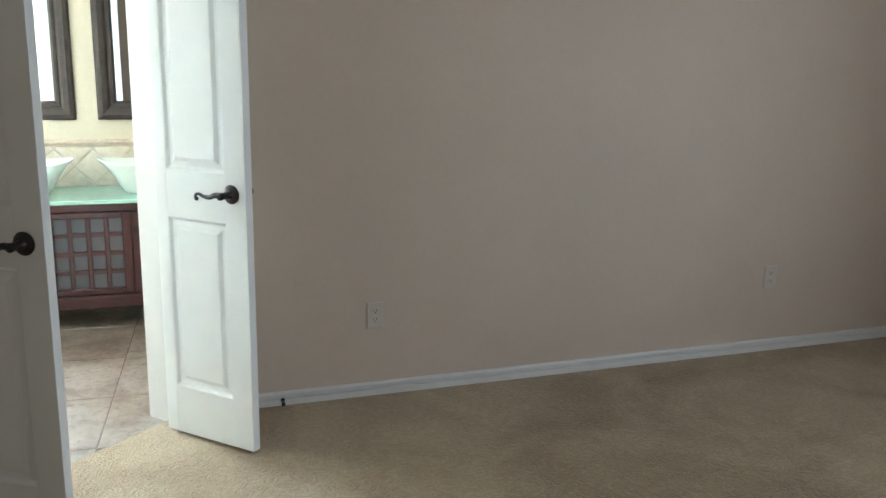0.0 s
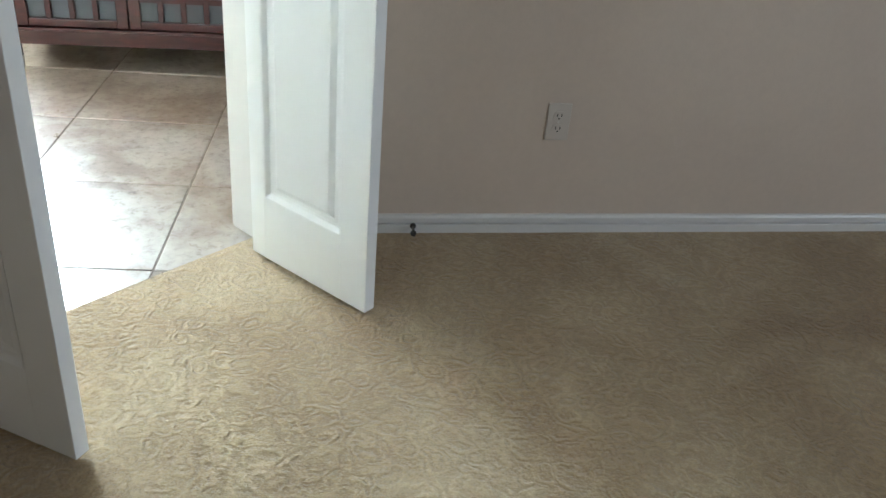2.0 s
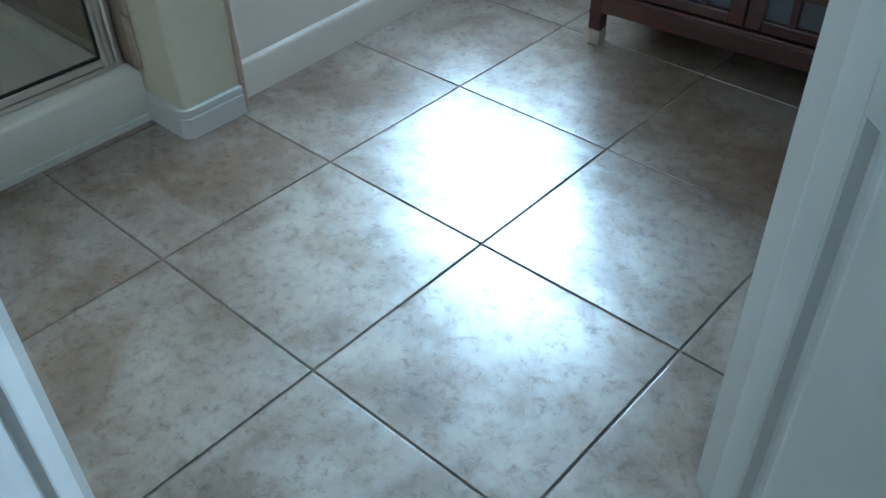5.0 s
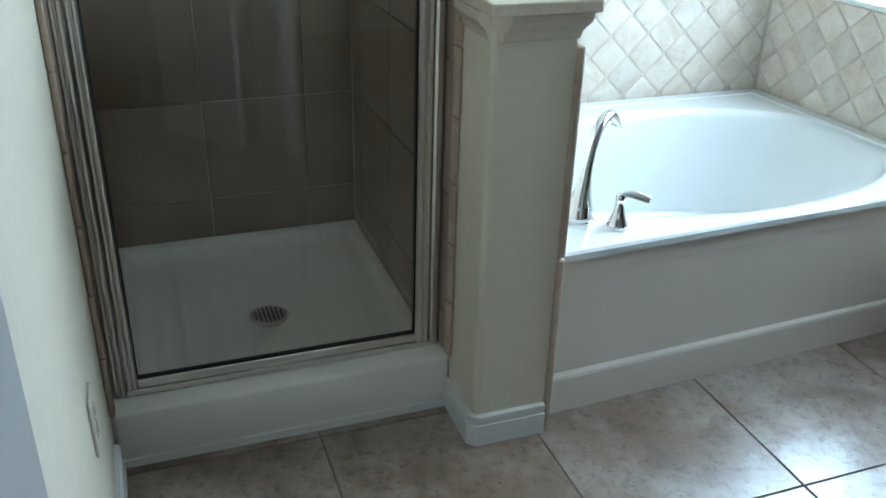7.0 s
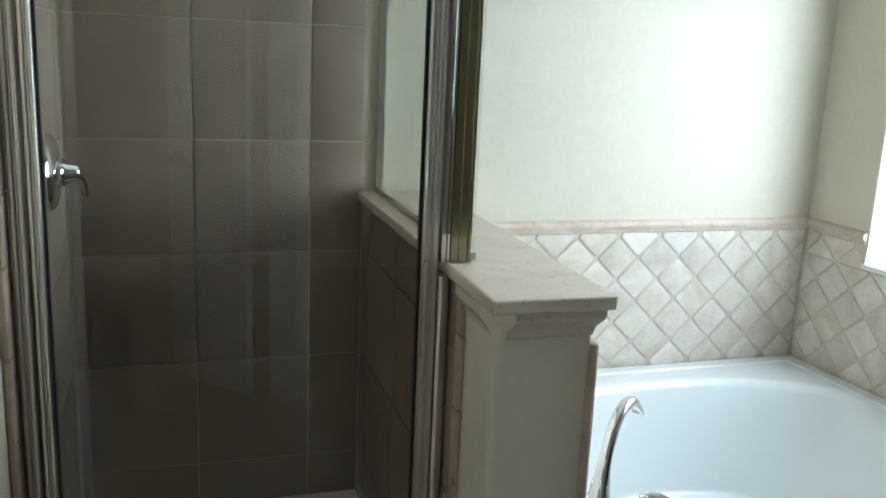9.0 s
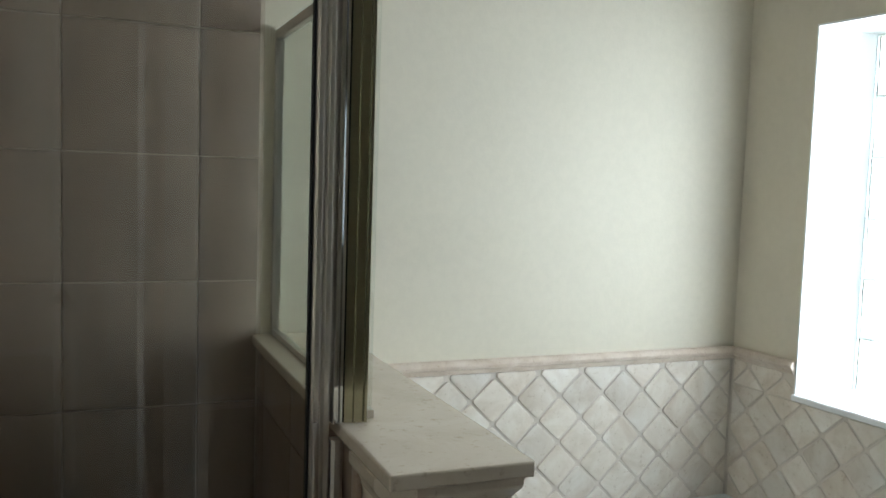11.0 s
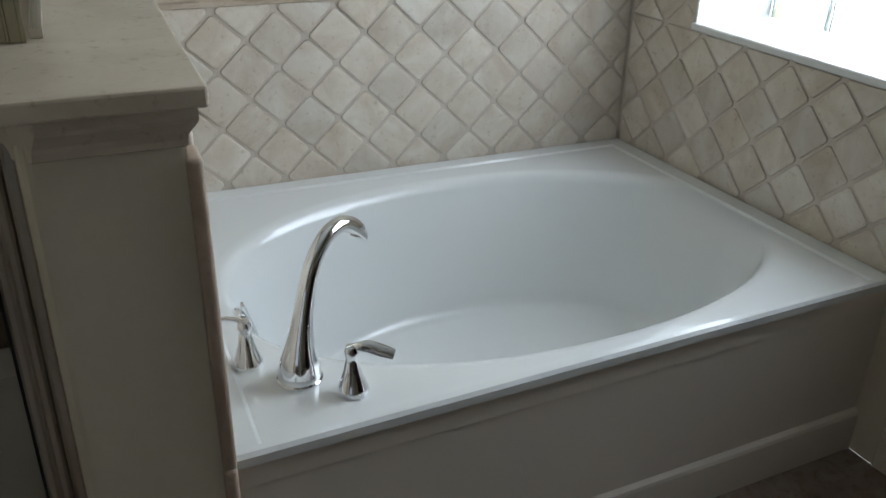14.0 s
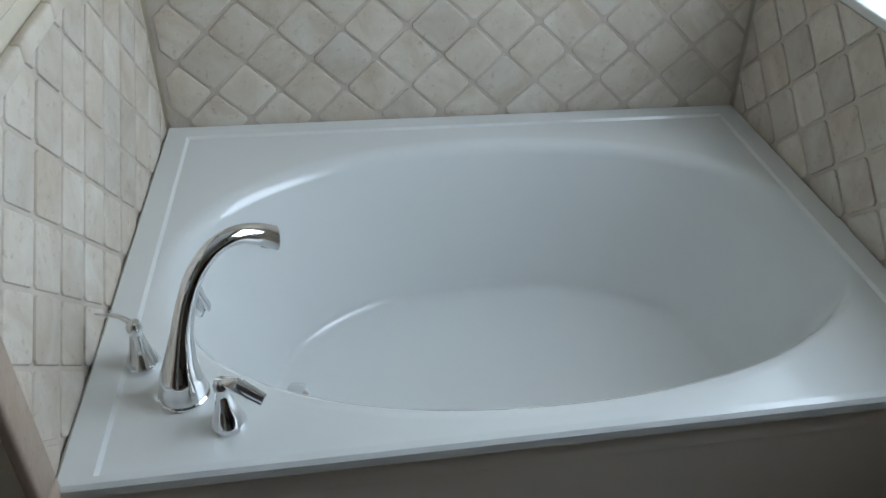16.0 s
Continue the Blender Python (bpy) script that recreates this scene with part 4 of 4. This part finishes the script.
def profile_post(name, y0, y1, z0, z1, parent, grooves, depth=0.030, mat=None, label=""):
    """An extruded upright with shallow flutes."""
    bm = bmesh.new()
    step = (y1 - y0) / grooves
    front = []
    for g in range(grooves):
        a, b = y0 + g * step, y0 + (g + 1) * step
        front += [(XD + depth * 0.35, a + 0.0008), (XD + depth * 0.55, a + step * 0.3), (XD + depth * 0.55, b - step * 0.3), (XD + depth * 0.35, b - 0.0008)]
    prism(bm, [(XD - depth * 0.6, y0), *front, (XD - depth * 0.6, y1)], z0, z1)
    return part(name, bm, mat or M_NICKEL, parent, label)


profile_post("wall_jamb", Y0, Y0 + 0.026, ZB, GTOP, door, 2)
profile_post("hinge_stile", Y0 + 0.028, -0.905, ZB + 0.006, GTOP, door, 2, 0.026)
profile_post("latch_stile", -0.238, -0.203, ZB + 0.006, GTOP, door, 2, 0.026, None, "satin upright with a pull edge")
profile_post("strike_jamb", -0.201, Y1, ZB, 1.022, door, 1, 0.022)
bm = bmesh.new()
box(bm, XD - 0.018, XD + 0.016, Y0 + 0.026, -0.201, ZB, ZB + 0.014, bevel=0.002)
part("threshold_rail", bm, M_NICKEL, door)
bm = bmesh.new()
box(bm, XD - 0.012, XD + 0.012, -0.9048, -0.2382, ZB + 0.016, ZB + 0.037, bevel=0.003)
part("bottom_rail", bm, M_NICKEL, door)
bm = bmesh.new()
box(bm, XD - 0.018, XD + 0.016, Y0, Y1 + 0.03, GTOP, GTOP + 0.035, bevel=0.003)
part("header", bm, M_NICKEL, door)
bm = bmesh.new()
box(bm, XD - 0.003, XD + 0.003, -0.902, -0.241, ZB + 0.036, GTOP - 0.004)
gl = part("glass", bm, M_SHGLASS, door, "clear shower glass with faint streaks")
for y0, y1, z0, z1 in ((-0.9046, -0.9006, ZB + 0.037, GTOP), (-0.2425, -0.2385, ZB + 0.037, GTOP), (-0.9006, -0.2425, ZB + 0.037, ZB + 0.041)):
    part("gasket", boxed(XD - 0.006, XD + 0.007, y0, y1, z0, z1), M_GASKET, door, "thin black glazing strip")
bm = bmesh.new()
box(bm, XD + 0.016, XD + 0.026, -0.236, -0.228, 0.86, 1.06, bevel=0.003)
part("pull", bm, M_NICKEL, door)

# fixed side glass on the half wall
side = thing("shower_side_panel", "fixed glass panel standing on the half wall", "glass panel")
YG = -0.128
profile_post("corner_post", -0.201, -0.180, 1.051, GTOP, side, 2, 0.026, M_CHROME, "fluted chrome corner post")
bm = bmesh.new()
prism(bm, [(XD - 0.006, -0.180), (XD + 0.010, -0.179), (XD + 0.010, -0.164), (XD + 0.014, -0.163), (XD + 0.014, -0.160), (XD + 0.010, -0.159), (XD + 0.010, -0.146), (XD + 0.016, -0.145), (XD + 0.016, -0.140), (XD - 0.006, -0.140)], 1.051, GTOP)
part("return_post", bm, M_OLIVENICK, side, "polished return channel, coloured olive for the room mirrored in it")
bm = bmesh.new()
box(bm, XB + 0.002, XD - 0.008, YG - 0.008, YG + 0.008, 1.051, 1.064)
part("sill_channel", bm, M_NICKEL, side)
bm = bmesh.new()
box(bm, XB + 0.002, XD - 0.008, YG - 0.010, YG + 0.010, GTOP, GTOP + 0.025, bevel=0.003)
part("top_rail", bm, M_NICKEL, side)
bm = bmesh.new()
box(bm, XB + 0.002, XB + 0.016, YG - 0.010, YG + 0.010, 1.065, GTOP - 0.001)
part("wall_channel", bm, M_NICKEL, side)
bm = bmesh.new()
box(bm, XB + 0.014, XD - 0.006, YG - 0.003, YG + 0.003, 1.062, GTOP + 0.002)
part("glass", bm, M_SIDEGLASS, side, "clear fixed glass")

# ---------------------------------------------------------------- vanity
VX0, VX1, VY0, VY1 = -0.925, 0.455, 0.870, YN - 0.006
VZ0, VZ1 = 0.108, 0.668
van = thing("vanity", "cherry-stained vanity with latticed frosted-glass doors", "vanity")
bm = bmesh.new()
box(bm, VX0 + 0.02, VX1 - 0.02, VY0 + 0.028, VY1, VZ0 + 0.03, VZ1)
part("carcass", bm, M_WOOD, van)
bm = bmesh.new()
box(bm, VX0 + 0.042, VX1 - 0.042, VY0 - 0.006, VY0 + 0.03, VZ0, VZ0 + 0.058, bevel=0.005)
box(bm, VX0 + 0.035, VX1 - 0.035, VY0 - 0.012, VY0 + 0.03, VZ0 + 0.058, VZ0 + 0.070, bevel=0.004)
part("bottom_rail", bm, M_WOOD, van, "moulded cherry base rail")
bm = bmesh.new()
box(bm, VX0 + 0.042, VX1 - 0.042, VY0, VY0 + 0.03, VZ1 - 0.040, VZ1, bevel=0.003)
part("top_rail", bm, M_WOOD, van)
for x in (VX0, VX1 - 0.042):
    for y in (VY0 - 0.004, VY1 - 0.045):
        leg = part("leg", boxed(x, x + 0.042, y, y + 0.042, 0.048, VZ1, bevel=0.004), M_WOOD, van)
        part("foot_cap", boxed(x - 0.001, x + 0.043, y - 0.001, y + 0.043, 0.0, 0.048, bevel=0.003), M_NICKEL, leg, "silver metal foot cap")
for y0 in (VX0, VX1 - 0.018):
    part("side_panel", boxed(y0 + 0.006, y0 + 0.012, VY0 + 0.04, VY1 - 0.047, VZ0 + 0.02, VZ1 - 0.004), M_WOOD, van)
DW = (VX1 - VX0 - 0.09) / 3
for k in range(3):
    x0, x1 = VX0 + 0.045 + k * DW + 0.002, VX0 + 0.045 + (k + 1) * DW - 0.002
    z0, z1 = VZ0 + 0.074, VZ1 - 0.044
    bm = bmesh.new()
    s = 0.045
    for a0, a1, b0, b1 in ((x0, x0 + s, z0, z1), (x1 - s, x1, z0, z1), (x0 + s, x1 - s, z0, z0 + s * 0.7), (x0 + s, x1 - s, z1 - s * 0.7, z1)):
        box(bm, a0, a1, VY0 - 0.002, VY0 + 0.020, b0, b1, bevel=0.003, seg=1)
    vdoor = part("door", bm, M_WOOD, van, "latticed cherry door")
    gx0, gx1, gz0, gz1 = x0 + s, x1 - s, z0 + s * 0.7, z1 - s * 0.7
    bar = 0.022
    cw, ch = (gx1 - gx0 + bar) / 4, (gz1 - gz0 + bar) / 4
    for i in range(1, 4):
        part("bar", boxed(gx0 + i * cw - bar, gx0 + i * cw, VY0 + 0.002, VY0 + 0.016, gz0, gz1, bevel=0.002, seg=1), M_WOOD, vdoor)
        part("bar", boxed(gx0, gx1, VY0 + 0.003, VY0 + 0.015, gz0 + i * ch - bar, gz0 + i * ch), M_WOOD, vdoor)
    for i in range(4):
        for j in range(4):
            part("pane", boxed(gx0 + i * cw + 0.0005, gx0 + (i + 1) * cw - bar - 0.0005, VY0 + 0.017, VY0 + 0.021, gz0 + j * ch + 0.0005, gz0 + (j + 1) * ch - bar - 0.0005), M_FROST, vdoor)
    bm = bmesh.new()
    lathe(bm, [(0.006, 0.0), (0.005, 0.012), (0.013, 0.017), (0.014, 0.024), (0.009, 0.029)], n=16)
    kn = part("knob", bm, M_BRONZE, vdoor, "dark round knob", True)
    kn.matrix_basis = pose(x0 + 0.022 if k else x1 - 0.022, VY0 - 0.002, z0 + (z1 - z0) * 0.78, 90, 0, 0)
top = thing("countertop", "sea-green glass countertop on the vanity", "countertop", pose((VX0 + VX1) / 2, (VY0 + VY1) / 2, VZ1))
hx, hy = (VX1 - VX0) / 2 + 0.015, (VY1 - VY0) / 2
part("slab", boxed(-hx, hx, -hy - 0.02, hy + 0.0, 0.001, 0.022, bevel=0.004), M_COUNTER, top)


def vessel(x, y):
    ob = thing("vessel_sink", "white porcelain vessel sink with a flared rim", "sink", pose(x, y, VZ1 + 0.022), "vessel sinks")
    bm = bmesh.new()
    outer = [(0.075, 0.001), (0.082, 0.004), (0.100, 0.030), (0.130, 0.075), (0.165, 0.120), (0.205, 0.160), (0.209, 0.164), (0.207, 0.168)]
    inner = [(0.200, 0.165), (0.160, 0.122), (0.120, 0.075), (0.085, 0.040), (0.040, 0.024), (0.022, 0.022)]
    rings(bm, [[(r * math.cos(a) * 1.06, r * math.sin(a) * 0.86, z * (1 + 0.16 * abs(math.cos(a)) ** 3)) for a in [2 * math.pi * i / 40 for i in range(40)]] for r, z in outer + inner])
    part("bowl", bm, M_PORC, ob, "", True)
    bm = bmesh.new()
    lathe(bm, [(0.022, 0.020), (0.022, 0.026), (0.014, 0.029)], n=18)
    part("drain", bm, M_CHROME, ob, "", True)


vessel(-0.515, 1.105)
vessel(0.035, 1.105)


def framed_mirror(x, w, z0, z1):
    ob = thing("wall_mirror", "tall mirror in a wide dark brown moulded frame", "mirror", pose(x, YN - 0.002, z0), "vanity mirrors")
    h, f = z1 - z0, 0.105
    prof = [(0.0, 0.0), (0.0, 0.020), (0.012, 0.030), (0.030, 0.036), (0.058, 0.030), (0.072, 0.022), (0.080, 0.026), (0.092, 0.026), (f, 0.012), (f, 0.0)]

    def ring(o, d):
        return [(-w / 2 + o, -d, o), (w / 2 - o, -d, o), (w / 2 - o, -d, h - o), (-w / 2 + o, -d, h - o)]
    bm = bmesh.new()
    loops = [ring(o, d) for o, d in prof]
    rings(bm, loops, False)
    bmesh.ops.remove_doubles(bm, verts=bm.verts, dist=0.0001)
    part("frame", bm, M_LEATHER, ob, "dark brown moulded frame")
    part("mirror_glass", boxed(-w / 2 + f - 0.004, w / 2 - f + 0.004, -0.012, -0.006, f - 0.004, h - f + 0.004), M_MIRROR, ob)


framed_mirror(-0.523, 0.46, 1.064, 1.98)
framed_mirror(0.050, 0.46, 1.064, 1.98)

# backsplash
bed_splash = tile_bed("tile_panel_backsplash", VX0 + 0.03, VX1 + 0.05, YN - 0.004, YN, VZ1 + 0.024, RAIL_Z - 0.012, "diagonal beige stone tiles behind the vanity")
diamond_field(bed_splash, lambda a, b, o: (a, YN - 0.003 - o, b), VX0 + 0.032, VX1 + 0.048, VZ1 + 0.026, RAIL_Z - 0.014, 0.205, -0.22, 0.80, 0.008)
rail_trim("tile_rail_backsplash", (VX0 + 0.03, YN), (VX1 + 0.05, YN), (0, -1))

# ---------------------------------------------------------------- floor tiles, one by one


def cut_line(poly, nx, ny, c):
    """Keep the side nx*x + ny*y <= c."""
    out = []
    for i, p in enumerate(poly):
        q = poly[(i + 1) % len(poly)]
        fp, fq = nx * p[0] + ny * p[1] - c, nx * q[0] + ny * q[1] - c
        if fp <= 0:
            out.append(p)
        if fp * fq < 0:
            u = fp / (fp - fq)
            out.append((p[0] + u * (q[0] - p[0]), p[1] + u * (q[1] - p[1])))
    return out


G = 0.0028
for i in range(-4, 5):
    for j in range(-2, 3):
        x0, y0 = i * TILE + G, j * TILE + G
        poly = [(x0, y0), (x0 + TILE - 2 * G, y0), (x0 + TILE - 2 * G, y0 + TILE - 2 * G), (x0, y0 + TILE - 2 * G)]
        for nx, ny, c in ((1, -1, 0.562), (-1, 0, 1.60), (1, 0, 2.39), (-0.0682, 1, YN + 0.165), (0, -1, -YS - 0.002 if x0 < 0 else 1.2)):
            poly = cut_line(poly, nx, ny, c) if poly else poly
        if x0 > 0.25 and poly:
            poly = cut_line(poly, RISE, -1, 0.18)
        if len(poly) < 3 or area2(poly) < 0.002:
            continue
        mx, my = sum(p[0] for p in poly) / len(poly), sum(p[1] for p in poly) / len(poly)
        bm = bmesh.new()
        rings(bm, [[(px + (mx - px) * k, py + (my - py) * k, z) for px, py in poly] for k, z in ((0, -0.006), (0, -0.0015), (0.004, -0.0002), (0.009, 0.0))])
        part("tile", bm, M_FLOOR, floor_bath)

# the window wall and all that stands against it run a little off the tile grid
for ob in list(scene.collection.objects):
    if ob.parent is None and ob.name.split(".")[0] in ("wall_north", "window_reveal", "window_ledge", "window_1", "tile_panel_north", "tile_panel_corner", "tile_panel_low", "tile_panel_mid", "tile_panel_end", "tile_rail_end", "tile_rail_north",
                                                       "tile_panel_backsplash", "tile_rail_backsplash", "wall_mirror", "vanity", "countertop", "vessel_sink", "baseboard_north"):
        ob.matrix_basis = NORTH @ ob.matrix_basis
